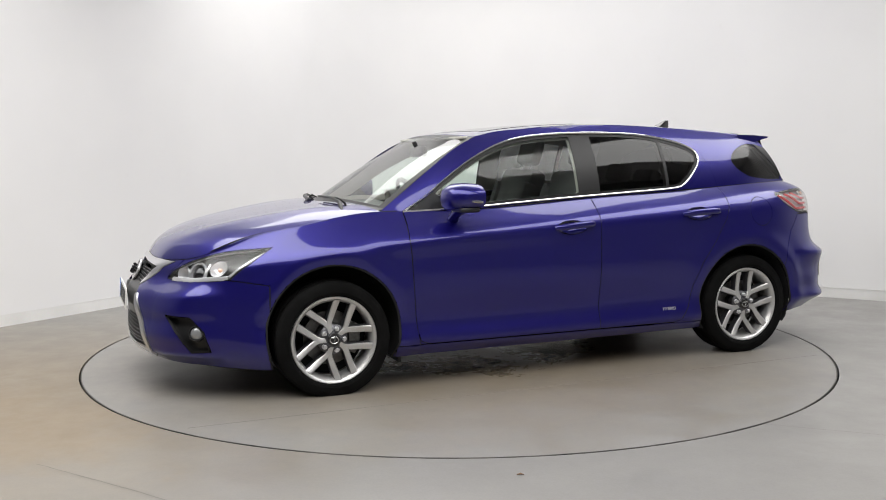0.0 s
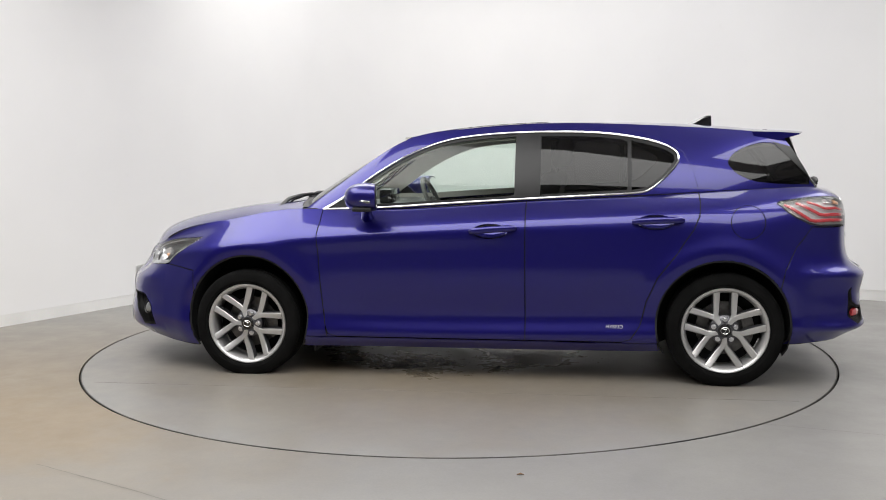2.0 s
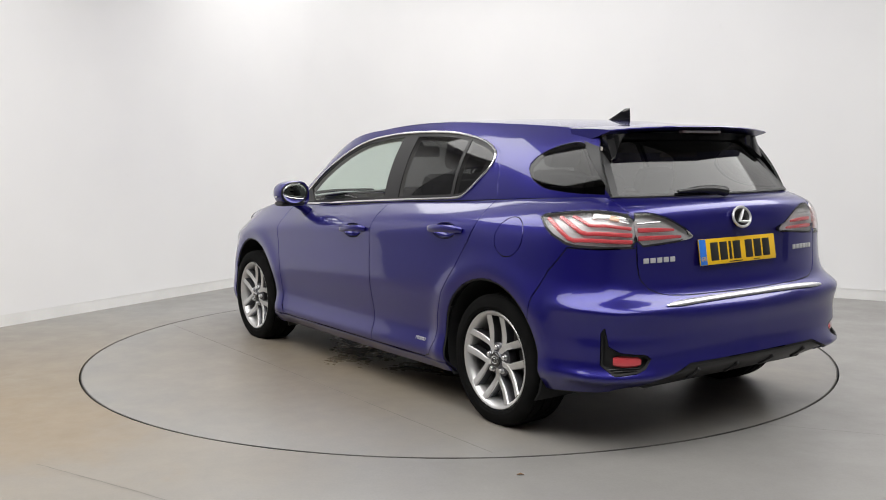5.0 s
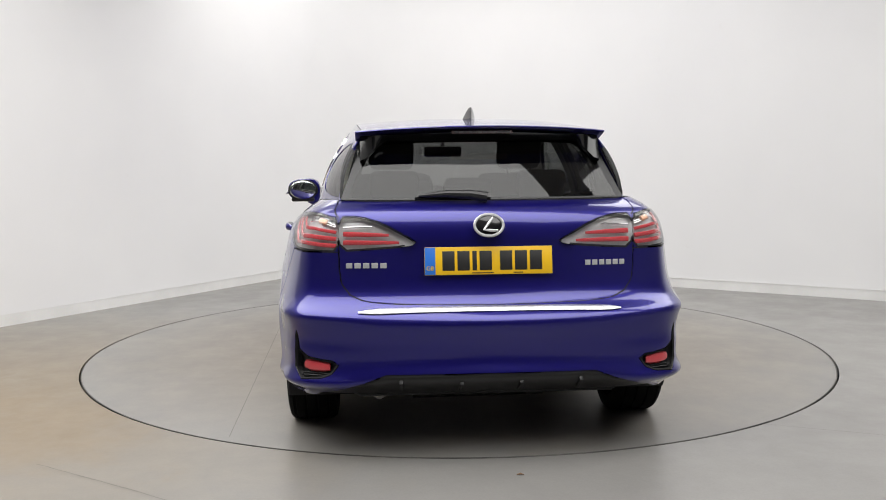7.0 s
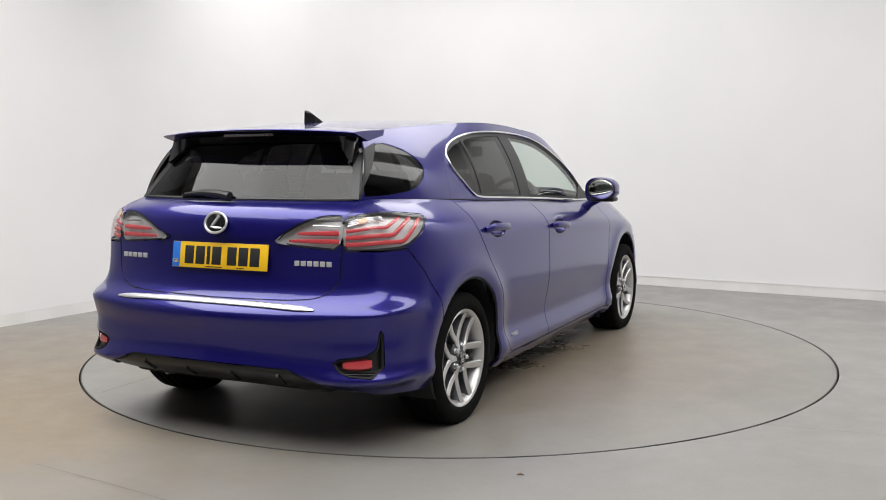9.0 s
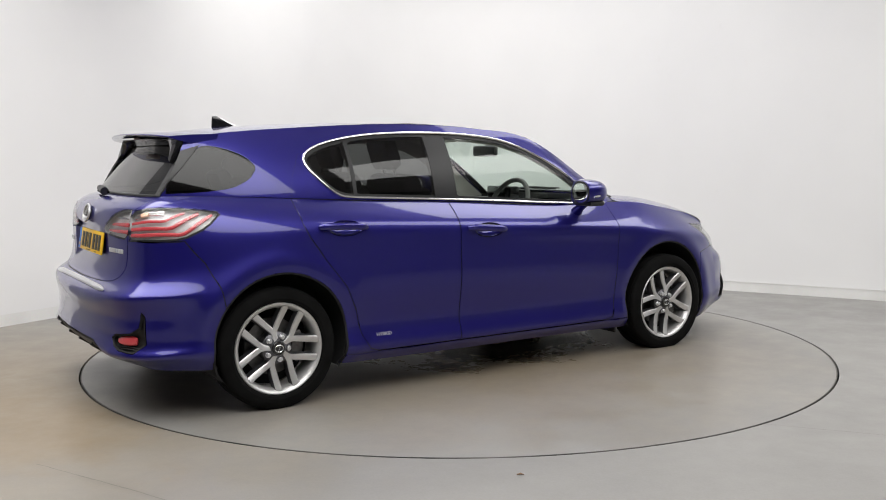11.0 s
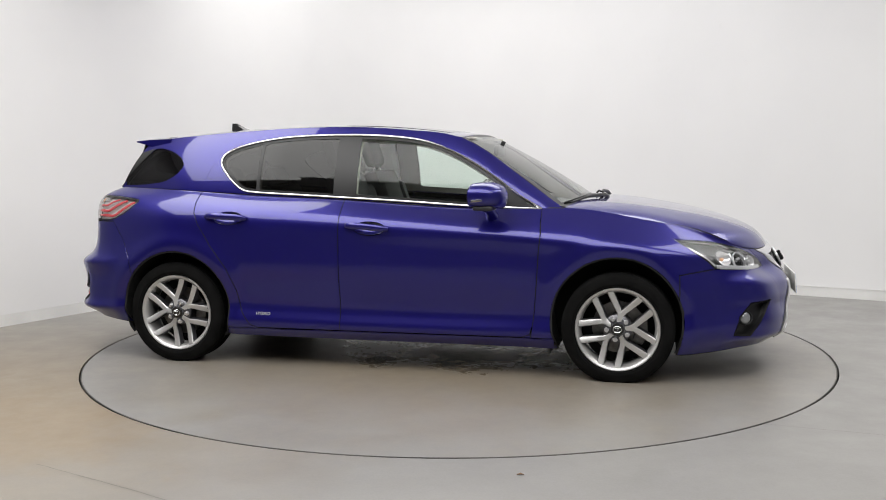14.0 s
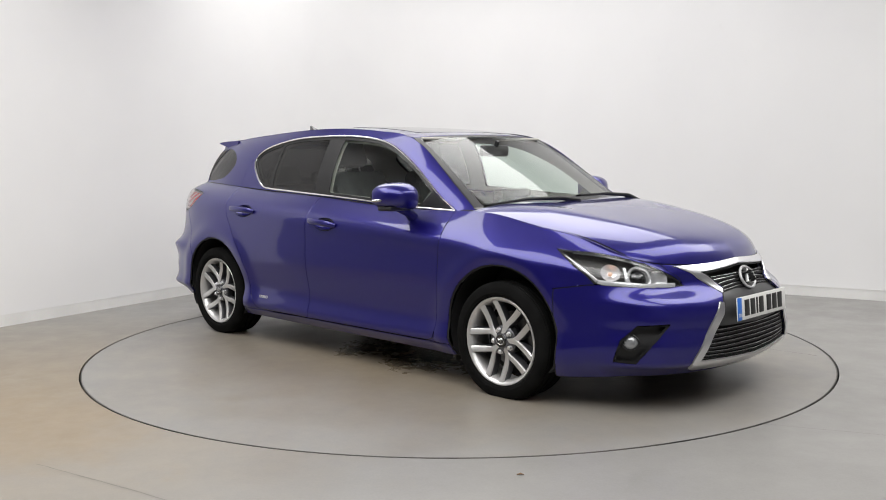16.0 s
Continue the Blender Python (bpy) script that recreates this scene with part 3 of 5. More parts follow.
# Bonnet, screen, roof and rear window: sections from the middle line out to an edge.
def spread(mid, edge, power):
    def f(u, v):
        a, b = mid(u), edge(u)
        w = v ** power
        return np.stack([a[:, 0] + (b[:, 0] - a[:, 0]) * w, b[:, 1] * v, a[:, 2] + (b[:, 2] - a[:, 2]) * w], 1)
    return f


BONNET_MID = curve3([(2.105, 0, 0.702), (2.03, 0, 0.785), (1.83, 0, 0.862), (1.55, 0, 0.918), (1.30, 0, 0.953), (1.10, 0, 0.970)])
NOSE_END = 2.2


def bonnet_sheet(u, v):
    """u: nose to screen; v: middle to edge; the front corners sweep round the nose line."""
    mid = BONNET_MID(u)
    side = EDGE(NOSE_END + 3.9 * u / 5.0)
    front = EDGE(NOSE_END * v)
    tip = EDGE(np.array([NOSE_END]))[0]
    w = v ** (3.1 + 1.4 * np.clip(u / 3.5, 0, 1))
    q = np.stack([mid[:, 0] + (side[:, 0] - mid[:, 0]) * v ** 2.6, side[:, 1] * v, mid[:, 2] + (side[:, 2] - mid[:, 2]) * w], 1)
    blend = np.exp(-(u / 0.75) ** 2)[:, None]
    base0 = np.stack([2.105 + (tip[0] - 2.105) * v ** 2.6, tip[1] * v, 0.702 + (tip[2] - 0.702) * w], 1)
    q = q + (front - base0) * blend
    # two raised lines that run back from the badge
    y0 = 0.28 + 0.055 * u
    q[:, 2] += 0.006 * np.exp(-((q[:, 1] - y0) / 0.09) ** 2) * np.clip(u / 1.2, 0, 1) * np.clip((5.2 - u) / 1.5, 0, 1)
    return q


SCREEN_EDGE = curve3([(0.99, 0.688, 0.932), (0.715, 0.638, 1.135), (0.405, 0.580, 1.328)])
SCREEN_MID = curve3([(1.11, 0, 0.965), (0.80, 0, 1.156), (0.43, 0, 1.350)])
ROOF_EDGE = curve3([(0.40, 0.580, 1.330), (0.0, 0.556, 1.383), (-0.5, 0.549, 1.40), (-1.0, 0.531, 1.379), (-1.35, 0.516, 1.356), (-1.63, 0.501, 1.326)])
ROOF_MID = curve3([(0.425, 0, 1.352), (0.05, 0, 1.397), (-0.45, 0, 1.418), (-0.95, 0, 1.410), (-1.32, 0, 1.388), (-1.67, 0, 1.352)])
TAIL_EDGE = curve3([(-1.60, 0.500, 1.300), (-1.70, 0.55, 1.175), (-1.80, 0.597, 1.047)])
TAIL_MID = curve3([(-1.66, 0, 1.315), (-1.765, 0, 1.18), (-1.865, 0, 1.045)])
MIDDLE = lambda q: np.array([0, 0, 0.6]) + np.stack([q[:, 0] * 0.85, q[:, 1] * 0, q[:, 2] * 0], 1)

car = tagged(new("car"), "metallic blue five-door hatchback with silver alloy wheels", "car")


def ring_of(cx, cz, r, n=40, a0=0.0, a1=360.0):
    return [(cx + r * math.cos(radians(a0 + (a1 - a0) * k / n)), cz + r * math.sin(radians(a0 + (a1 - a0) * k / n))) for k in range(n)]


low = Patch(lower_body, (0.0, 15.0), (5.6, 1.05), (280, 80), MIDDLE)
o = low.outline


def uv(x, y, z):
    return low.find((x, y, z))


HEADLAMP = [(2.052, 0.415, 0.592), (1.985, 0.56, 0.592), (1.90, 0.68, 0.600), (1.80, 0.765, 0.615), (1.70, 0.785, 0.69), (1.595, 0.77, 0.768), (1.70, 0.72, 0.757), (1.82, 0.645, 0.735), (1.93, 0.56, 0.703), (2.00, 0.48, 0.65)]
TAIL_OUT = [(-1.548, 0.765, 0.957), (-1.70, 0.74, 0.985), (-1.85, 0.68, 0.99), (-1.93, 0.603, 0.985), (-1.95, 0.603, 0.842), (-1.86, 0.70, 0.84), (-1.74, 0.765, 0.842), (-1.63, 0.78, 0.89)]
FOG = [(2.075, 0.575, 0.432), (1.99, 0.70, 0.425), (1.935, 0.755, 0.36), (1.905, 0.768, 0.255), (1.985, 0.705, 0.250), (2.03, 0.65, 0.335)]
u_arch = uv(1.625, 0.83, 0.3)[0]
u_tail = uv(-1.60, 0.85, 0.35)[0]
HANDLES = {"front_door": (-0.075, 0.818), "rear_door": (-0.945, 0.868)}
SHAPES = [
    *(("cup", o([(cx + 0.092 * math.cos(a), cz + 0.037 * math.sin(a)) for a in (2 * math.pi * k / 28 for k in range(28))], "side", 0)) for cx, cz in HANDLES.values()),
    ("none", o(ring_of(1.30, 0.325, 0.352, 30, -20, 200) + [(0.985, 0.10), (1.615, 0.10)], "side", 0)),
    ("none", o(ring_of(-1.295, 0.325, 0.346, 30, -20, 200) + [(-1.60, 0.10), (-0.985, 0.10)], "side", 0)),
    ("headlamp", o(HEADLAMP, "3d", 0)),
    ("fog", o(FOG, "3d", 0)),
    ("upper_grille", o([(-0.01, 0.678), (0.325, 0.655), (0.232, 0.578), (-0.01, 0.566)], "front", 0)),
    ("upper_chrome", [(0, 1.0)] + o([(0.30, 0.70), (0.44, 0.688), (0.35, 0.628), (0.262, 0.556), (0.244, 0.572), (0.325, 0.655), (-0.01, 0.678)], "front", 0)),
    ("lower_grille", o([(-0.01, 0.392), (0.345, 0.405), (0.45, 0.25), (-0.01, 0.232)], "front", 0)),
    ("lower_chrome", o([(-0.01, 0.192), (0.44, 0.200), (0.484, 0.216), (0.492, 0.250), (0.345, 0.485), (0.322, 0.520), (0.300, 0.515), (0.315, 0.462), (0.352, 0.405), (0.45, 0.25), (-0.01, 0.232)], "front", 0)),
    ("mask", o([(-0.01, 0.566), (0.232, 0.578), (0.262, 0.556), (0.300, 0.515), (0.315, 0.462), (0.352, 0.405), (0.345, 0.40), (-0.01, 0.39)], "front", 0)),
    ("tail_outer", o(TAIL_OUT)),
    ("tail_inner", o([(0.603, 0.985), (0.52, 0.985), (0.43, 0.96), (0.29, 0.883), (0.31, 0.865), (0.45, 0.855), (0.603, 0.845)], "rear")),
    ("reflector", o([(0.785, 0.55), (0.765, 0.43), (0.60, 0.41), (0.65, 0.35), (0.79, 0.335)], "rear")),
    ("diffuser", [(15, 0)] + o([(-0.01, 0.365), (0.42, 0.362), (0.50, 0.33), (0.62, 0.285), (0.66, 0.20)], "rear", 0) + [(13.2, 0)]),
    ("fuel", o(ring_of(-1.415, 0.868, 0.086, 28), "side", 0)),
    ("front_door", [uv(0.885, 0.75, 0.93)] + o([(0.886, 0.86), (0.878, 0.61), (0.85, 0.29), (0.835, 0.245), (0.79, 0.228), (-0.262, 0.228), (-0.262, 0.60)], "side", 0) + [(low.find((-0.262, 0.748, 0.98))[0], 1.0), (low.find((0.885, 0.745, 0.91))[0], 1.0)]),
    ("rear_door", o([(-0.262, 0.60), (-0.262, 0.228), (-0.77, 0.228), (-0.82, 0.245), (-0.868, 0.32), (-0.90, 0.45), (-0.955, 0.575), (-1.06, 0.71), (-1.14, 0.83), (-1.17, 0.90), (-1.178, 0.97)], "side", 0) + [(low.find((-1.175, 0.72, 1.02))[0], 1.0), (low.find((-0.262, 0.748, 0.98))[0], 1.0)]),
    ("tailgate", [(15, 1.0), (low.find((-1.77, 0.603, 1.045))[0], 1.0)] + o([(0.603, 0.98), (0.603, 0.85), (0.603, 0.77), (0.594, 0.715), (0.560, 0.672), (0.50, 0.648), (0.40, 0.639), (0.25, 0.635), (-0.01, 0.632)], "rear", 0)),
    ("sill", o([(0.97, 0.226), (0.5, 0.226), (-0.5, 0.226), (-0.96, 0.226)], "side", 0) + [(low.find((-0.97, 0.83, 0.17))[0], 0), (low.find((0.97, 0.83, 0.17))[0], 0)]),
    ("front_bumper", [(0, 0), (u_arch, 0)] + o([(1.628, 0.45), (1.628, 0.585), (1.80, 0.612)], "side", 0) + [uv(1.98, 0.56, 0.60), uv(2.05, 0.42, 0.60), uv(2.0, 0.47, 0.66), (1.7, 1.0), (0, 1.0)]),
    ("rear_bumper", [(15, 0), (u_tail, 0)] + o([(-1.575, 0.50), (-1.60, 0.62), (-1.66, 0.74), (-1.74, 0.842)], "side", 0) + [uv(-1.90, 0.65, 0.841), uv(-1.95, 0.55, 0.841), (15, low.find((-1.97, 0, 0.841))[1])]),
    ("wing", [(low.find((0.887, 0.745, 0.91))[0], 1.0)] + o([(0.886, 0.86), (0.878, 0.61), (0.85, 0.29), (0.84, 0.226)], "side", 0) + [(5.0, 0.0), (1.0, 0.3), (1.0, 1.0)]),
]
low.cut(SHAPES)

side = Patch(cabin_side, (0.0, 7.0), (2.75, 0.42), (120, 20), lambda q: q * np.array([1, 0, 0.9]))
so = side.outline
DLO = [(0.885, 0.923), (0.74, 1.015), (0.61, 1.112), (0.46, 1.205), (0.32, 1.272), (0.20, 1.312), (0.08, 1.333), (-0.10, 1.349), (-0.30, 1.355), (-0.50, 1.353), (-0.67, 1.345), (-0.82, 1.325), (-0.95, 1.297), (-1.04, 1.262), (-1.078, 1.225), (-1.075, 1.17), (-0.99, 1.08), (-0.92, 1.026), (-0.86, 1.012), (-0.60, 0.999), (-0.27, 0.983), (0.10, 0.963), (0.51, 0.936)]


def rounded(poly, f):
    """An outline with its corners cut back by the share f of each side."""
    return [(a[0] + (b[0] - a[0]) * k, a[1] + (b[1] - a[1]) * k) for a, b in zip(poly, poly[1:] + poly[:1]) for k in (f, 1 - f)]


DLO = [DLO[0]] + rounded(DLO, 0.25)[1:-1]


def shrink(poly, d):
    """An outline moved inwards by d."""
    p = np.array(poly, float)
    t = np.roll(p, -1, 0) - np.roll(p, 1, 0)
    n = np.stack([-t[:, 1], t[:, 0]], 1) / np.linalg.norm(t, axis=1)[:, None]
    c = p.mean(0)
    if (((c - p) * n).sum(1)).mean() < 0:
        n = -n
    return [tuple(q) for q in p + n * d]


TRIM_LINE = shrink(DLO, 0.008)
GLASS_LINE = shrink(DLO, 0.024)
gx = lambda lo, hi: [(min(max(x, lo), hi), z) for x, z in GLASS_LINE]
side.cut([
    ("front_glass", so([p for p in gx(-0.195, 2)], "side", 0)),
    ("quarter_light", so(gx(-9, -0.825), "side", 0)),
    ("rear_glass", so(gx(-0.805, -0.335), "side", 0)),
    ("pillar_black", so(TRIM_LINE, "side", 0)),
    ("chrome", so(DLO, "side", 0)),
    ("quarter_window", so([(-1.325, 1.175), (-1.36, 1.225), (-1.43, 1.262), (-1.52, 1.285), (-1.575, 1.282), (-1.60, 1.262), (-1.80, 1.055), (-1.62, 1.058), (-1.46, 1.075), (-1.37, 1.118)], "side", 1)),
    ("d_pillar", so([(-1.57, 1.288), (-1.75, 1.31), (-1.95, 1.04), (-1.785, 1.05), (-1.60, 1.262), (-1.575, 1.284)], "side", 0)),
    ("door_corner", so([(-1.06, 1.26), (-1.10, 1.235), (-1.15, 1.13), (-1.178, 1.02), (-1.16, 0.98), (-0.80, 0.98), (-0.95, 1.06), (-1.05, 1.16)], "side", 0)),
])
screen = Patch(spread(SCREEN_MID, SCREEN_EDGE, 2.2), (0, 2), (0.75, 0.65), (40, 30), MIDDLE)
screen.cut([("glass", [(0.10, 0), (0.10, 0.93), (1.93, 0.93), (1.93, 0.0)])])
roof = Patch(spread(ROOF_MID, ROOF_EDGE, 2.4), (0, 5), (2.1, 0.55), (90, 30), MIDDLE)
roof.cut([("sunroof", [(0.35, 0), (0.35, 0.70), (0.45, 0.74), (1.70, 0.74), (1.80, 0.70), (1.80, 0)])])
rear_win = Patch(spread(TAIL_MID, TAIL_EDGE, 2.6), (0, 2), (0.3, 0.55), (24, 30), MIDDLE)
rear_win.cut([("glass", [(0.12, 0), (0.12, 0.93), (1.95, 0.95), (1.95, 0)])])
hood = Patch(bonnet_sheet, (0, 5), (1.15, 0.75), (80, 50), lambda q: q * np.array([1, 1, 0.2]))
hood.cut([])


def plate_hollow(co):
    """The hollow in the tailgate that holds the number plate."""
    d = np.zeros_like(co)
    inside = np.clip((0.37 - np.abs(co[:, 1])) / 0.03, 0, 1) * np.clip((0.905 - co[:, 2]) / 0.02, 0, 1) * np.clip((co[:, 2] - 0.69) / 0.04, 0, 1)
    d[:, 0] = 0.022 * inside
    return d


def build_body():
    doors = {}
    low.panel("front_bumper", "front_bumper", PAINT, car, "both")
    low.panel("rear_bumper", "rear_bumper", PAINT, car, "both")
    low.panel("tailgate", "tailgate", PAINT, car, "both", recess=plate_hollow)
    hood.panel("bonnet", "rest", PAINT, car, "both", gap=0.003)
    roof.panel("roof", "rest", PAINT, car, "both", gap=0.0005)
    roof.panel("sunroof", "sunroof", GLOSS, car, "both", offset=0.002, label="dark glass sunroof panel")
    screen.panel("windscreen", "glass", GLASS_CLEAR, car, "both", gap=0, flange=0.003, label="clear laminated windscreen").visible_shadow = False
    screen.panel("windscreen_border", "rest", BLACK, car, "both", gap=0, flange=0.006, label="black ceramic border of the windscreen")
    rear_win.panel("rear_window", "glass", GLASS_DARK, car, "both", gap=0, flange=0.003, label="dark tinted rear window")
    rear_win.panel("rear_window_border", "rest", BLACK, car, "both", gap=0, flange=0.006)
    low.panel("grille_mask", "mask", mat("grille_mask_plastic", (0.035, 0.035, 0.037), 0.35), car, "both", offset=-0.012, gap=0, flange=0.02, label="dark grey centre panel of the grille")
    low.panel("upper_grille_surround", "upper_chrome", SATIN, car, "both", offset=0.004, gap=0.001, flange=0.03, label="satin chrome upper grille frame")
    low.panel("lower_grille_surround", "lower_chrome", SATIN, car, "both", offset=0.006, gap=0.001, flange=0.04, label="satin chrome lower grille frame")
    low.panel("diffuser", "diffuser", BLACK, car, "both", offset=-0.012, gap=0, flange=0.02, label="black plastic rear valance")
    for s in "LR":
        low.panel("front_wing", "wing", PAINT, car, s)
        low.panel("sill", "sill", PAINT, car, s, offset=0.004)
        quarter = low.panel("rear_quarter_panel", ("rest",) if s == "L" else ("rest", "fuel"), PAINT, car, s)
        if s == "L":
            low.panel("fuel_flap", "fuel", PAINT, quarter, s, gap=0.002)
        fd = low.panel("front_door", "front_door", PAINT, car, s)
        rd = low.panel("rear_door", "rear_door", PAINT, car, s)
        doors[s] = (fd, rd)
        side.panel("door_corner", "door_corner", PAINT, rd, s, gap=0.0015)
        side.panel("window_glass", "front_glass", GLASS_FRONT, fd, s, offset=-0.006, gap=0, flange=0.003, label="clear front door window").visible_shadow = False
        side.panel("window_glass", "rear_glass", GLASS_DARK, rd, s, offset=-0.006, gap=0, flange=0.003, label="dark tinted rear door window")
        side.panel("quarter_light", "quarter_light", GLASS_DARK, rd, s, offset=-0.006, gap=0, flange=0.003, label="dark tinted fixed quarter light")
        side.panel("window_pillar", ("pillar_black", "chrome"), BLACK, fd, s, offset=-0.003, gap=0, flange=0.006, label="black window pillar")
        cs = side.panel("cabin_side", "rest", PAINT, car, s, gap=0.0005)
        side.panel("rear_pillar_cover", "d_pillar", BLACK, cs, s, gap=0.001, label="black cover beside the rear window")
        side.panel("quarter_window", "quarter_window", GLASS_DARK, cs, s, offset=-0.003, gap=0.001, flange=0.006, label="dark tinted rear quarter window")
    # near-black inner shell behind the panel gaps: their shade is put into its colour
    low.panel("body_seal", ("front_bumper", "rear_bumper", "wing", "sill", "rest", "fuel", "upper_chrome", "lower_chrome"), GAP, car, "both", offset=-0.0045, gap=-0.008, flange=0.0)
    low.panel("tailgate_seal", "tailgate", GAP, car, "both", offset=-0.0045, gap=-0.006, flange=0.0, recess=plate_hollow)
    side.panel("cabin_seal", ("rest", "door_corner"), GAP, car, "L", offset=-0.0045, gap=-0.003, flange=0.0)
    side.panel("cabin_seal", ("rest", "door_corner"), GAP, car, "R", offset=-0.0045, gap=-0.003, flange=0.0)
    hood.panel("bonnet_seal", "rest", GAP, car, "both", offset=-0.006, gap=-0.003, flange=0.0)
    for s in "LR":
        for k, door in enumerate(("front_door", "rear_door")):
            low.panel("door_seal", door, GAP, doors[s][k], s, offset=-0.0045, gap=-0.006, flange=0.0)
    return doors


doors = build_body()


# ---------- fittings ----------
def seat_on(patch, x, y, z, depth=0.0, w=(1, 1, 1)):
    """A frame on the skin next to a point: z axis out of it, x axis level."""
    u, v = patch.find((x, y, z), w)
    e = 2e-3
    q = patch.fn(np.array([u, min(u + e, patch.ur[1]), max(u - e, patch.ur[0]), u, u]), np.array([v, v, v, min(v + e, 1), max(v - e, 0)]))
    n = Vector(np.cross(q[1] - q[2], q[3] - q[4])).normalized() * patch.turn
    h = Vector((0, 0, 1)).cross(n).normalized()
    up = n.cross(h)
    p = Vector(q[0]) + n * depth
    return Matrix(((h.x, up.x, n.x, p.x), (h.y, up.y, n.y, p.y), (h.z, up.z, n.z, p.z), (0, 0, 0, 1)))


FLIP = Matrix.Diagonal((1, -1, 1, 1))


def both_sides(fn):
    """Runs a builder for the left side and for its mirror image."""
    fn(Matrix.Identity(4), "L")
    fn(FLIP, "R")


def place(bm, m):
    bmesh.ops.transform(bm, matrix=m, verts=bm.verts)
    if m.determinant() < 0:
        bmesh.ops.reverse_faces(bm, faces=bm.faces)
    return bm


def skin_bar(points, depth, r, flat, patch=None):
    """A flattened bar that follows the skin through points."""
    patch = patch or low
    bm = bmesh.new()
    ms = [seat_on(patch, *p, depth) for p in points]
    n = len(ms)
    rings = []
    for i, m in enumerate(ms):
        d = (ms[min(i + 1, n - 1)].translation - ms[max(i - 1, 0)].translation).normalized()
        nz = m.col[2].to_3d()
        s = d.cross(nz).normalized()
        k = r[i] if isinstance(r, (list, tuple)) else r
        rings.append([bm.verts.new(m.translation + s * k * math.cos(a) + nz * k * flat * math.sin(a)) for a in (math.pi / 4 * q for q in range(8))])
    for a, b in zip(rings, rings[1:]):
        for k in range(8):
            bm.faces.new((a[k], a[(k + 1) % 8], b[(k + 1) % 8], b[k]))
    bm.faces.new(rings[0][::-1])
    bm.faces.new(rings[-1])
    bmesh.ops.recalc_face_normals(bm, faces=bm.faces)
    return bm


def build_window_trim(mir, s):
    """A half-round bright strip that follows the edge of the side windows."""
    pts = []
    for x, z in shrink(DLO, 0.004):
        u, v = side.find((x, 0.85, z), (1, 0.04, 1))
        pts.append(tuple(side.fn(np.array([u]), np.array([v]))[0]))
    part("window_trim", place(skin_bar(pts + pts[:2], 0.003, 0.0062, 0.9, side), mir), CHROME, car, "bright chrome strip round the side windows")


both_sides(build_window_trim)


def between(a, b, n):
    return [tuple(p + (q - p) * k / n for p, q in zip(a, b)) for k in range(n + 1)]


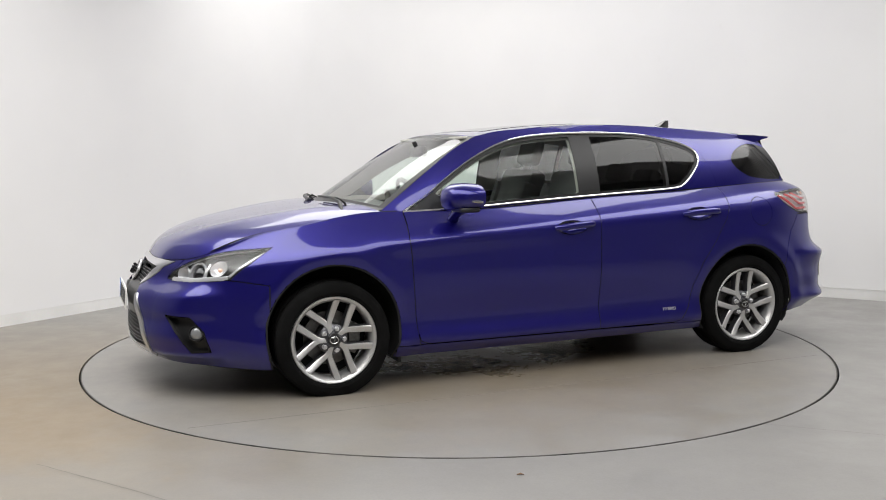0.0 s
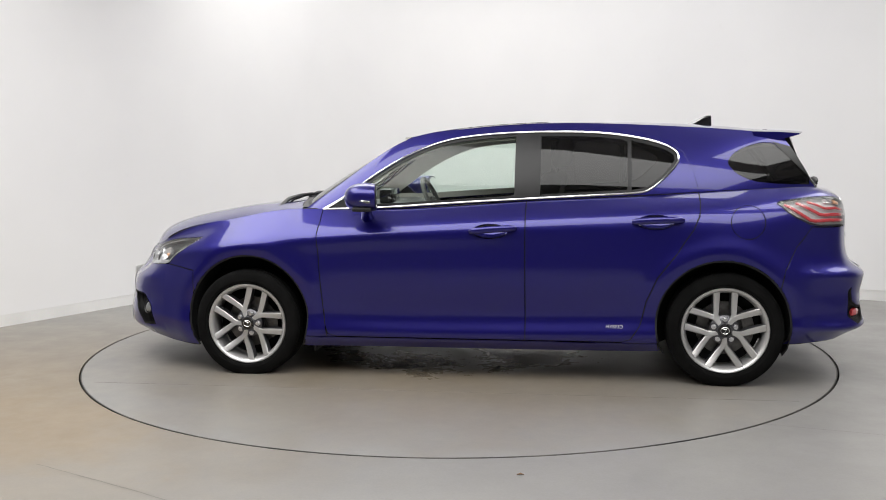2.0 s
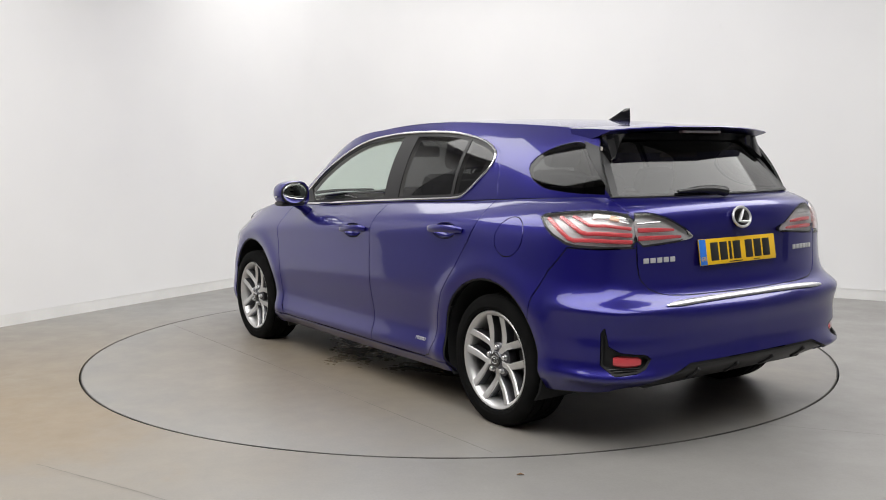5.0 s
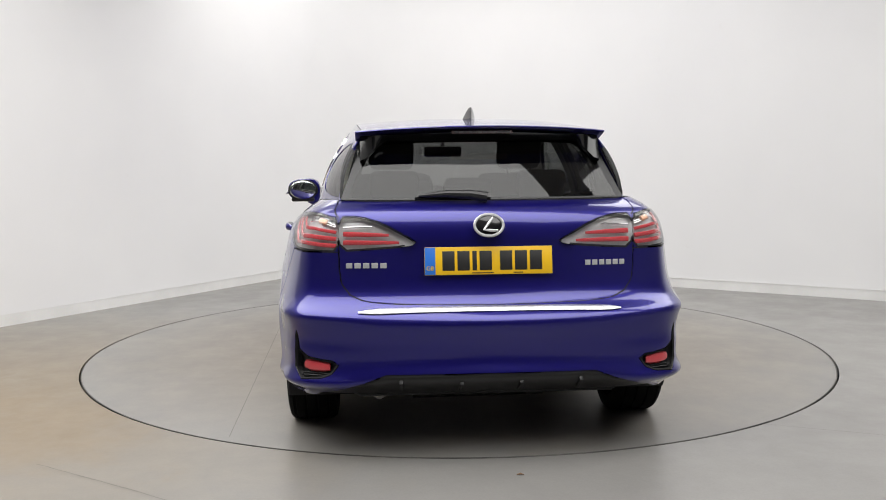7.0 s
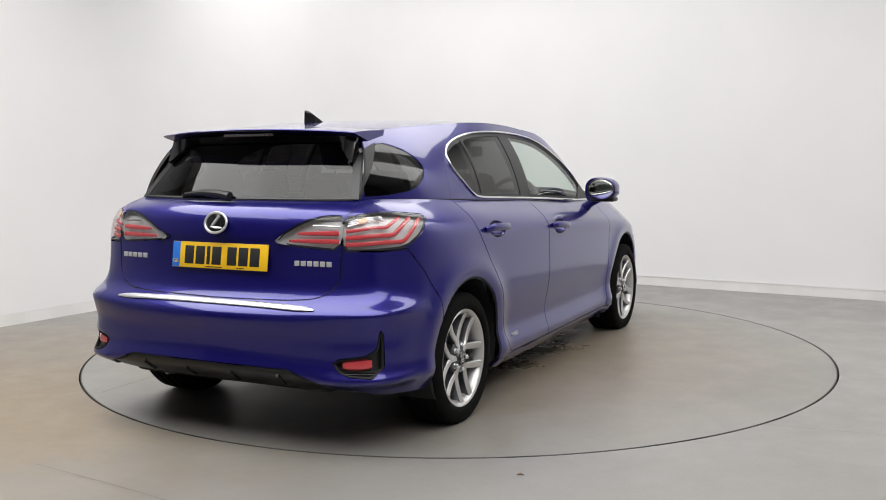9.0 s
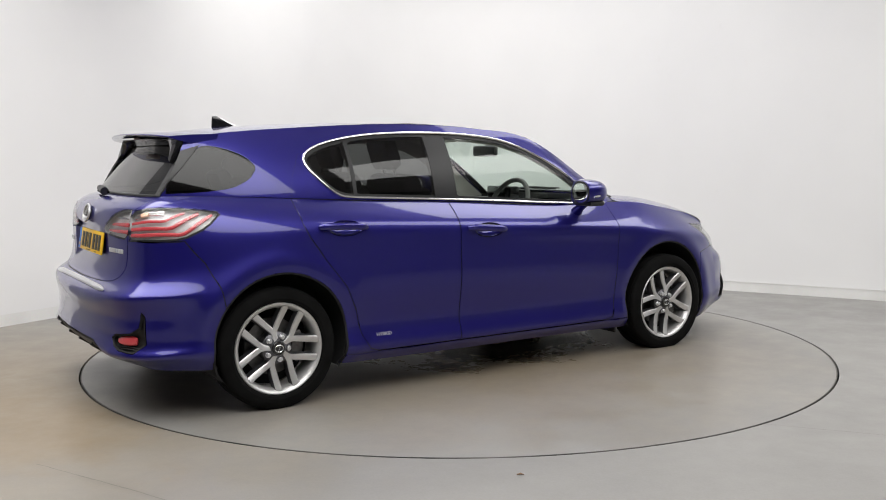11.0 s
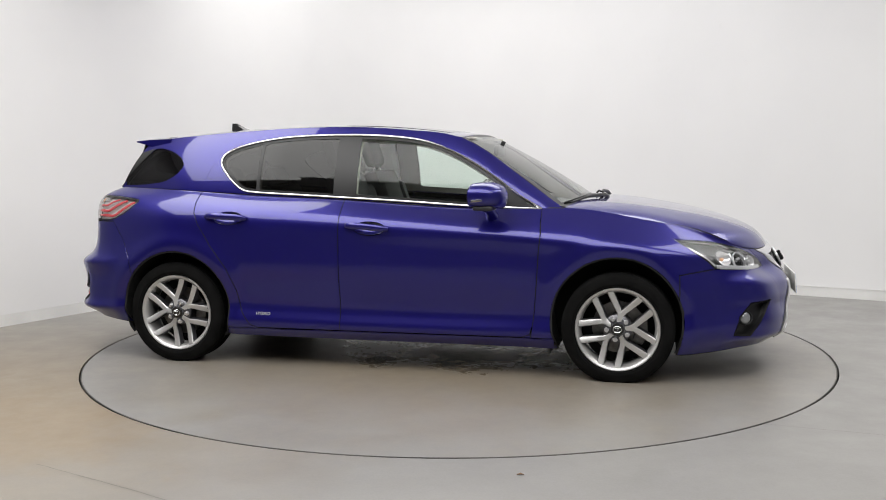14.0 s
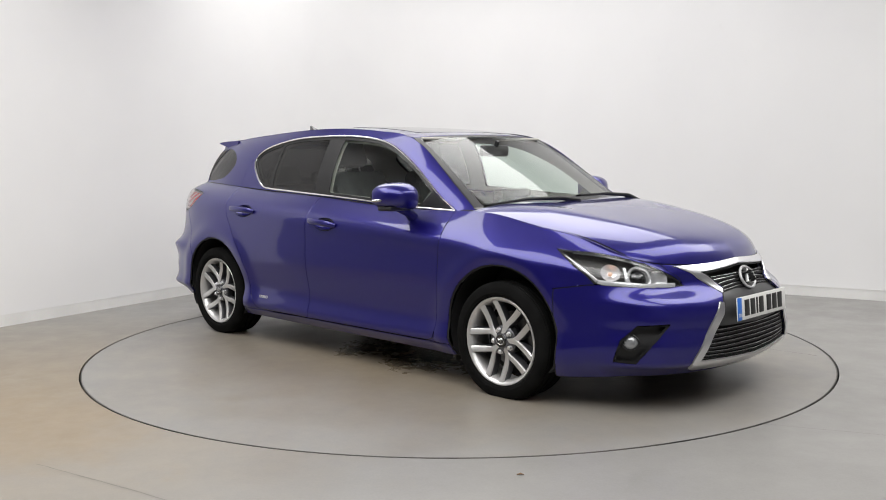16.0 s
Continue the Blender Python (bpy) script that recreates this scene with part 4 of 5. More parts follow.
# wheels: local z points out of the car
def build_wheel(drop, turned):
    bm = bmesh.new()
    lathe(bm, [(0.214, -0.17), (0.221, -0.165), (0.205, -0.14), (0.196, -0.06), (0.199, -0.030), (0.207, -0.012), (0.216, -0.002), (0.2235, 0.0), (0.2275, -0.004), (0.226, -0.016)], 96)
    bmesh.ops.reverse_faces(bm, faces=bm.faces)
    wheel = part("wheel", bm, ALLOY, car, "ten-spoke machined silver alloy wheel")
    bm = bmesh.new()
    lathe(bm, [(0.222, -0.180), (0.232, -0.205), (0.262, -0.212), (0.290, -0.205), (0.302, -0.188), (0.3035, -0.178), (0.2975, -0.176), (0.2975, -0.166), (0.304, -0.164), (0.3045, -0.128), (0.2985, -0.126), (0.2985, -0.116), (0.305, -0.114), (0.305, -0.078), (0.2985, -0.076), (0.2985, -0.066), (0.3045, -0.064), (0.3035, -0.030), (0.2985, -0.028), (0.2985, -0.020), (0.302, -0.016), (0.296, -0.004), (0.285, 0.004), (0.262, 0.010), (0.246, 0.010), (0.243, 0.0075), (0.235, 0.006), (0.229, -0.002), (0.2265, -0.012)], 96)
    bmesh.ops.reverse_faces(bm, faces=bm.faces)
    for v in bm.verts:
        v.co.y = min(v.co.y, drop - 0.0005)
    part("tyre", bm, RUBBER, wheel, "black low-profile rubber tyre")
    for k in range(5):
        for sgn in (-1, 1):
            c = turned + 72 * k
            bm = bmesh.new()
            rows = []
            for q in range(11):
                f = q / 10
                r = 0.034 + f * 0.174
                a = radians(c + sgn * (36.0 - math.degrees(math.asin(min(0.0455 / r, 0.585)))))
                half = 0.0155 + 0.0025 * f
                z = -0.020 + 0.012 * f - 0.012 * math.sin(math.pi * f)
                d = Vector((math.cos(a), math.sin(a), 0))
                t = Vector((-d.y, d.x, 0))
                rows.append([bm.verts.new(d * r + t * h + Vector((0, 0, zz))) for h, zz in ((-half * 1.25, z - 0.042), (-half, z - 0.004), (-half * 0.7, z), (half * 0.7, z + 0.002), (half, z - 0.004), (half * 1.25, z - 0.042))])
            for a, b in zip(rows, rows[1:]):
                for j in range(6):
                    bm.faces.new((a[j], a[(j + 1) % 6], b[(j + 1) % 6], b[j]))
            bm.faces.new(rows[0][::-1])
            bm.faces.new(rows[-1])
            bmesh.ops.recalc_face_normals(bm, faces=bm.faces)
            sp = part("spoke", bm, ALLOY, wheel)
            sp.data.materials.append(ALLOY_DARK)
            for f in sp.data.polygons:
                f.material_index = 0 if f.normal.z > 0.45 else 1
    # hub in dark grey: the shade of the nut recesses is in its colour
    bm = bmesh.new()
    lathe(bm, [(0.078, -0.075), (0.078, -0.036), (0.066, -0.026), (0.040, -0.020), (0.036, -0.014), (0.034, -0.014)], 48)
    bmesh.ops.reverse_faces(bm, faces=bm.faces)
    part("hub", bm, ALLOY_DARK, wheel, "hub behind the spokes, dark grey for the shade round the nuts")
    bm = bmesh.new()
    lathe(bm, [(0.0335, -0.02), (0.0335, -0.011), (0.031, -0.008), (0.0001, -0.007)], 32)
    bmesh.ops.reverse_faces(bm, faces=bm.faces)
    part("centre_cap", bm, GLOSS, wheel, "black centre cap with a silver ring mark")
    bm = bmesh.new()
    tube(bm, [(0.022 * math.cos(a), 0.017 * math.sin(a), -0.006) for a in (2 * math.pi * q / 24 for q in range(25))], 0.0022, 6)
    tube(bm, [(0.004, 0.013, -0.006), (-0.007, -0.007, -0.006), (0.011, -0.009, -0.006)], 0.0024, 6)
    part("cap_mark", bm, CHROME, wheel)
    for k in range(5):
        a = radians(turned + 36 + 72 * k)
        bm = bmesh.new()
        lathe(bm, [(0.0150, -0.036), (0.0150, -0.024), (0.0125, -0.0235), (0.0105, -0.024), (0.0105, -0.012), (0.0085, -0.0095), (0.0001, -0.009)], 12, pose(0.057 * math.cos(a), 0.057 * math.sin(a), 0))
        bmesh.ops.reverse_faces(bm, faces=bm.faces)
        part("wheel_nut", bm, SATIN, wheel)
    bm = bmesh.new()
    lathe(bm, [(0.0001, -0.085), (0.080, -0.085), (0.082, -0.098), (0.142, -0.098), (0.142, -0.122), (0.06, -0.122)], 64)
    bmesh.ops.reverse_faces(bm, faces=bm.faces)
    part("brake_disc", bm, STEEL, wheel, "bare steel brake disc")
    bm = bmesh.new()
    for q in range(6):
        a = radians(150 + 10 * q)
        box(bm, (-0.03, -0.017, -0.14), (0.03, 0.017, -0.075), 0.005, pose(0, 0, 0, 0, 0, 150 + 10 * q) @ pose(0.128, 0, 0))
    part("brake_caliper", bm, STEEL, wheel)
    bm = bmesh.new()
    lathe(bm, [(0.0001, -0.168), (0.20, -0.168), (0.20, -0.15), (0.0001, -0.15)], 40)
    part("backing_plate", bm, LINER, wheel)
    return wheel


for x, y, hub, left, right in ((1.308, 0.871, 0.288, 0, 42), (-1.310, 0.851, 0.297, 18, 66)):
    build_wheel(hub, left).matrix_basis = pose(x, y, hub, -90, 0, 0)
    build_wheel(hub, right).matrix_basis = pose(x, -y, hub, -90, 0, 180)


def build_under():
    """Arch liners, floor pan and what hangs below it."""
    for cx, r in ((1.30, 0.362), (-1.295, 0.356)):
        for s in (1, -1):
            bm = bmesh.new()
            rows = []
            for k in range(25):
                a = radians(-30 + 240 * k / 24)
                rows.append([bm.verts.new((cx + rr * math.cos(a), s * yy, max(0.325 + rr * math.sin(a), 0.17))) for rr, yy in ((r - 0.012, 0.85), (r - 0.004, 0.845), (r, 0.80), (r, 0.56), (0.05, 0.555))])
            for a, b in zip(rows, rows[1:]):
                for j in range(4):
                    bm.faces.new((a[j], a[j + 1], b[j + 1], b[j]))
            bmesh.ops.recalc_face_normals(bm, faces=bm.faces)
            part("arch_liner", bm, LINER, car)
    bm = bmesh.new()
    box(bm, (-0.93, -0.80, 0.175), (0.93, 0.80, 0.24), 0.02)
    box(bm, (0.9, -0.54, 0.175), (2.02, 0.54, 0.30), 0.03)
    box(bm, (-1.95, -0.55, 0.24), (-0.9, 0.55, 0.34), 0.03)
    part("floor_pan", bm, LINER, car, "black underbody of the car")
    bm = bmesh.new()
    tube(bm, [(0.7, 0.1, 0.16), (-0.4, 0.12, 0.155), (-0.9, 0.15, 0.17), (-1.3, 0.2, 0.22), (-1.85, 0.45, 0.24)], 0.032, 12)
    tube(bm, [(-1.62, -0.28, 0.235), (-1.62, 0.30, 0.235)], [0.08, 0.085], 16)
    part("exhaust", bm, STEEL, car, "grey steel exhaust pipe and silencer")
    for s in (1, -1):
        bm = bmesh.new()
        tube(bm, [(-1.30, 0.05 * s, 0.28), (-1.30, 0.64 * s, 0.29)], 0.035, 12)
        part("suspension_arm", bm, STEEL, car)
    for s in (1, -1):
        bm = bmesh.new()
        box(bm, (0.925, -0.10, 0.125), (0.94, 0.10, 0.20), 0.003, pose(0, 0.70 * s, 0))
        part("mud_deflector", bm, BLACK, car)


build_under()


LAMP_DARK = vary(mat("headlamp_bezel", (0.08, 0.08, 0.08), 0.3, 0.2), (0.055, 0.054, 0.052), (0.10, 0.098, 0.095), 14, 90)


def build_headlamp(mir, s):
    lamp = low.panel("headlamp", "headlamp", LAMP_DARK, car, s, offset=-0.055, gap=0.001, flange=-0.045, label="clear headlamp with chrome projector and dark bezel")
    low.panel("headlamp_lens", "headlamp", LENS, lamp, s, offset=0.0, gap=0.001, flange=0.004).visible_shadow = False
    ax = lambda x, y, z, d: mir @ seat_on(low, x, y, z, d)
    bm = bmesh.new()
    lathe(bm, [(0.052, -0.012), (0.060, 0.004), (0.056, 0.010), (0.048, 0.006), (0.044, -0.02)], 36)
    part("projector_ring", place(bm, ax(1.945, 0.605, 0.645, -0.036)), LAMP_WHITE, lamp, "bright ring of the projector")
    bm = bmesh.new()
    lathe(bm, [(0.044, -0.022), (0.040, -0.008), (0.028, 0.006), (0.012, 0.013), (0.0001, 0.0145)], 32)
    part("projector_lens", place(bm, ax(1.945, 0.605, 0.645, -0.034)), GLOSS, lamp)
    bm = bmesh.new()
    lathe(bm, [(0.050, 0.012), (0.044, 0.0), (0.032, -0.016), (0.014, -0.024), (0.0001, -0.026)], 32)
    part("main_beam_reflector", place(bm, ax(1.995, 0.53, 0.628, -0.024) @ pose(0, 0, 0, 0, 0, 0)), LAMP_WHITE, lamp, "bright main beam reflector bowl")
    bm = bmesh.new()
    lathe(bm, [(0.046, 0.014), (0.040, 0.0), (0.028, -0.014), (0.012, -0.020), (0.0001, -0.021)], 32)
    part("indicator_reflector", place(bm, ax(1.845, 0.70, 0.668, -0.030)), LAMP_WHITE, lamp)
    bm = bmesh.new()
    bmesh.ops.create_uvsphere(bm, u_segments=16, v_segments=10, radius=0.011)
    part("indicator_bulb", place(bm, ax(1.845, 0.70, 0.668, -0.030)), AMBER, lamp, "amber indicator bulb")
    bar = skin_bar(between((2.03, 0.45, 0.598), (1.97, 0.58, 0.599), 4) + between((1.95, 0.61, 0.601), (1.81, 0.755, 0.622), 6), -0.008, 0.013, 0.5)
    part("lower_trim", place(bar, mir), LAMP_WHITE, lamp, "silver strip along the foot of the lamp")
    bar = skin_bar(between((1.805, 0.757, 0.628), (1.635, 0.768, 0.748), 6), -0.014, [0.010, 0.009, 0.008, 0.007, 0.006, 0.005, 0.004], 0.5)
    part("outer_trim", place(bar, mir), LAMP_WHITE, lamp)
    bar = skin_bar(between((1.985, 0.50, 0.660), (1.66, 0.735, 0.752), 8), -0.014, 0.004, 0.8)
    part("upper_trim", place(bar, mir), SATIN, lamp)
    bar = skin_bar(between((1.905, 0.655, 0.615), (1.888, 0.645, 0.70), 4), -0.024, 0.008, 0.6)
    part("divider", place(bar, mir), LAMP_WHITE, lamp)
    fog = low.panel("fog_lamp_bezel", "fog", BLACK, car, s, offset=-0.035, gap=0, flange=-0.036, label="black fog lamp recess in the bumper")
    bm = bmesh.new()
    lathe(bm, [(0.040, -0.02), (0.040, 0.008), (0.036, 0.010), (0.033, 0.004)], 32)
    part("fog_lamp_ring", place(bm, ax(1.968, 0.722, 0.352, -0.022)), BLACK, fog)
    bm = bmesh.new()
    lathe(bm, [(0.033, 0.0), (0.026, 0.008), (0.012, 0.012), (0.0001, 0.013)], 28)
    part("fog_lamp_lens", place(bm, ax(1.968, 0.722, 0.352, -0.022)), mat("fog_glass", (0.32, 0.33, 0.34), 0.15, 0.5), fog, "round pale fog lamp lens")


both_sides(build_headlamp)

LAMP_GREY = vary(mat("tail_lamp_bowl", (0.6, 0.6, 0.61), 0.35, 0.2), (0.55, 0.55, 0.56), (0.70, 0.70, 0.71), 10, 120)
LAMP_SMOKE = glass("smoked_lens", (0.93, 0.92, 0.92))


def build_tail(mir, s):
    lamp = low.panel("tail_lamp", "tail_outer", LAMP_GREY, car, s, offset=-0.026, gap=0.001, flange=-0.02, label="grey tail lamp with red light bars")
    low.panel("tail_lamp_lens", "tail_outer", LAMP_SMOKE, lamp, s, offset=0.002, gap=0.002, flange=0.004).visible_shadow = False
    inner = low.panel("tailgate_lamp", "tail_inner", LAMP_GREY, car, s, offset=-0.026, gap=0.001, flange=-0.02, label="grey inner tail lamp with two red bars")
    low.panel("tail_lamp_lens", "tail_inner", LAMP_SMOKE, inner, s, offset=0.002, gap=0.002, flange=0.004).visible_shadow = False
    rows = [(between((-1.60, 0.765, 0.948), (-1.725, 0.757, 0.872), 5) + between((-1.75, 0.75, 0.866), (-1.935, 0.615, 0.866), 6), 0.009),
            (between((-1.66, 0.755, 0.958), (-1.775, 0.735, 0.898), 5) + between((-1.80, 0.725, 0.894), (-1.935, 0.615, 0.894), 5), 0.009),
            (between((-1.72, 0.74, 0.965), (-1.80, 0.715, 0.925), 4) + between((-1.82, 0.70, 0.921), (-1.93, 0.615, 0.921), 4), 0.007)]
    for pts, r in rows:
        part("light_bar", place(skin_bar(pts, -0.012, r, 0.6), mir), RED, lamp, "red light bar")
    for z in (0.944, 0.953, 0.962, 0.971):
        part("indicator_rib", place(skin_bar(between((-1.80, 0.70, z), (-1.925, 0.618, z), 5), -0.016, 0.003, 0.8), mir), WHITE_LENS, lamp)
    part("indicator_bulb", place(skin_bar(between((-1.86, 0.672, 0.957), (-1.89, 0.65, 0.957), 2), -0.016, 0.012, 0.6), mir), AMBER, lamp, "amber indicator bulb")
    for a, b in (((-1.95, 0.588, 0.916), (-1.96, 0.40, 0.908)), ((-1.95, 0.588, 0.880), (-1.96, 0.36, 0.878))):
        part("light_bar", place(skin_bar(between(a, b, 6), -0.012, [0.010, 0.010, 0.0095, 0.009, 0.008, 0.007, 0.005], 0.5), mir), RED, inner, "red light bar")
    part("lamp_divider", place(skin_bar(between((-1.95, 0.59, 0.946), (-1.955, 0.47, 0.945), 4), -0.012, 0.004, 0.8), mir), WHITE_LENS, inner)
    pocket = low.panel("reflector_pocket", "reflector", BLACK, car, s, offset=-0.03, gap=0, flange=-0.031, label="black pocket round the rear reflector")
    part("reflector", place(skin_bar(between((-1.97, 0.755, 0.392), (-2.02, 0.645, 0.388), 6), -0.016, [0.016, 0.021, 0.023, 0.023, 0.022, 0.02, 0.014], 0.5), mir), RED, pocket, "red rear reflector")
    for z in (0.352, 0.362):
        part("pocket_rib", place(skin_bar(between((-1.96, 0.77, z), (-2.02, 0.65, z), 5), -0.022, 0.003, 1.0), mir), BLACK, pocket)


both_sides(build_tail)


def build_grille():
    """Thin bars across both openings, with a dark back behind them."""
    for name, label, n, zs in (("upper_grille", "upper_grille", 5, (0.585, 0.665)), ("lower_grille", "lower_grille", 7, (0.247, 0.392))):
        g = low.panel(name, label, GAP, car, "both", offset=-0.06, gap=-0.02, flange=0.0, label="black horizontal-bar grille")
        for k in range(n):
            z = zs[0] + (zs[1] - zs[0]) * (k + 0.5) / n
            if name == "upper_grille":
                half = 0.232 + (z - 0.578) / 0.078 * 0.088
            else:
                half = 0.452 - (z - 0.25) / 0.155 * 0.105
            bm = skin_bar([(2.2, abs(half * (2 * q / 16 - 1)), z) for q in range(8, 17)], -0.022, 0.0085, 1.6)
            right = bm.copy()
            place(right, FLIP)
            me = bpy.data.meshes.new("half")
            right.to_mesh(me)
            right.free()
            bm.from_mesh(me)
            bpy.data.meshes.remove(me)
            part("grille_bar", bm, LINER, g)
            bm = skin_bar([(2.2, abs(half * (2 * q / 16 - 1)), z + 0.006) for q in range(8, 17)], -0.012, 0.0011, 1.0)
            right = bm.copy()
            place(right, FLIP)
            me = bpy.data.meshes.new("half")
            right.to_mesh(me)
            right.free()
            bm.from_mesh(me)
            bpy.data.meshes.remove(me)
            part("grille_edge", bm, SATIN, g)


build_grille()


def emblem(m, rx, ry, parent, name):
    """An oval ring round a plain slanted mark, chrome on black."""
    bm = bmesh.new()
    lathe(bm, [(0.98, -0.004), (0.98, 0.003), (0.90, 0.0045), (0.0001, 0.0045)], 40, Matrix.Diagonal((rx, ry, 1, 1)))
    bmesh.ops.reverse_faces(bm, faces=bm.faces)
    e = part(name, place(bm, m), GLOSS, parent, "oval chrome badge on black")
    bm = bmesh.new()
    tube(bm, [(rx * math.cos(a), ry * math.sin(a), 0.006) for a in (2 * math.pi * q / 40 for q in range(41))], rx * 0.10, 8)
    part("badge_ring", place(bm, m), BADGE, e)
    bm = bmesh.new()
    tube(bm, [(rx * 0.28, ry * 0.68, 0.008), (-rx * 0.05, ry * 0.1, 0.008), (-rx * 0.34, -ry * 0.42, 0.008), (rx * 0.1, -ry * 0.5, 0.008), (rx * 0.62, -ry * 0.5, 0.008)], [rx * 0.09, rx * 0.11, rx * 0.12, rx * 0.11, rx * 0.08], 6)
    part("badge_mark", place(bm, m), BADGE, e)


REAR = Matrix(((0, 0, -1, 0), (-1, 0, 0, 0), (0, 1, 0, 0), (0, 0, 0, 1)))
FRONT = Matrix(((0, 0, 1, 0), (1, 0, 0, 0), (0, 1, 0, 0), (0, 0, 0, 1)))
emblem(Matrix.Translation((-1.992, 0, 0.946)) @ REAR @ pose(0, 0, 0, -14, 0, 0), 0.058, 0.044, car, "rear_badge")
emblem(Matrix.Translation((2.166, 0, 0.606)) @ FRONT @ pose(0, 0, 0, -24, 0, 0), 0.066, 0.055, car, "front_badge")


def words(text, size, depth, m, material, parent, name):
    """Raised letters in the built-in font."""
    cu = bpy.data.curves.new(name, "FONT")
    cu.body, cu.size, cu.extrude, cu.align_x, cu.align_y = text, size, depth, "CENTER", "CENTER"
    ob = bpy.data.objects.new(name, cu)
    scene.collection.objects.link(ob)
    bpy.context.view_layer.update()
    me = bpy.data.meshes.new_from_object(ob.evaluated_get(bpy.context.evaluated_depsgraph_get()))
    bpy.data.objects.remove(ob)
    bpy.data.curves.remove(cu)
    me.transform(m)
    me.materials.clear()
    me.materials.append(material)
    w = new(name, me)
    w.parent = parent
    return w


def number_plate(m, ground, name, label, dealer):
    """A UK-size plate; its characters are plain bars."""
    bm = bmesh.new()
    box(bm, (-0.26, -0.0565, -0.003), (0.26, 0.0565, 0.003), 0.0025)
    p = part(name, place(bm, m), ground, car, label)
    bm = bmesh.new()
    box(bm, (-0.2585, -0.055, 0.0), (-0.216, 0.055, 0.0036), 0.0005)
    part("blue_band", place(bm, m), PLATE_BLUE, p, "blue band at the end of the plate")
    words("GB", 0.024, 0.0003, m @ pose(-0.2375, -0.03, 0.0042), YELLOW if ground is YELLOW else PLATE_WHITE, p, "band_letters")
    x = -0.188
    for k, w in enumerate((0.050, 0.050, 0.018, 0.050, 0, 0.050, 0.050, 0.050)):
        if w:
            bm = bmesh.new()
            box(bm, (x, -0.0395, 0.002), (x + w, 0.0395, 0.0042), 0.001)
            part("character_bar", place(bm, m), INK, p)
        x += w + 0.011 if w else 0.022
    if dealer:
        for a, b in ((-0.07, 0.02), (0.10, 0.14)):
            bm = bmesh.new()
            box(bm, (a, -0.0515, 0.002), (b, -0.0475, 0.0038))
            part("small_print", place(bm, m), INK, p)


number_plate(Matrix.Translation((-1.982, 0, 0.803)) @ REAR @ pose(0, 0, 0, -9, 0, 0), YELLOW, "rear_number_plate", "yellow number plate with a blue end band", True)
number_plate(Matrix.Translation((2.247, 0, 0.480)) @ FRONT @ pose(0, 0, 0, -4, 0, 0), PLATE_WHITE, "front_number_plate", "white number plate with a blue end band", False)


def build_badges():
    for y0, y1, n, nm in ((0.579, 0.405, 5, "maker_badge"), (-0.390, -0.566, 6, "model_badge")):
        bm = bmesh.new()
        step = (y1 - y0) / n
        for k in range(n):
            y = y0 + step * (k + 0.5)
            m = seat_on(low, -1.96, abs(y), 0.788, 0.001)
            if y < 0:
                m = FLIP @ m
            tmp = box(bm, (-abs(step) * 0.38, -0.0105, -0.001), (abs(step) * 0.36, 0.0105, 0.003), 0.001, m)
        bmesh.ops.recalc_face_normals(bm, faces=bm.faces)
        part(nm, bm, BADGE, car, "small raised chrome tailgate badge")
    for s, sgn in (("L", 1), ("R", -1)):
        m = seat_on(low, -0.737, 0.86, 0.309, 0.001)
        if sgn < 0:
            p = m.translation.copy()
            n = m.col[2].to_3d()
            n.y, p.y = -n.y, -p.y
            h = Vector((0, 0, 1)).cross(n).normalized()
            up = n.cross(h)
            m = Matrix(((h.x, up.x, n.x, p.x), (h.y, up.y, n.y, p.y), (h.z, up.z, n.z, p.z), (0, 0, 0, 1)))
        words("HYBRID", 0.026, 0.0015, m, BADGE, doors[s][1], "hybrid_badge")


build_badges()


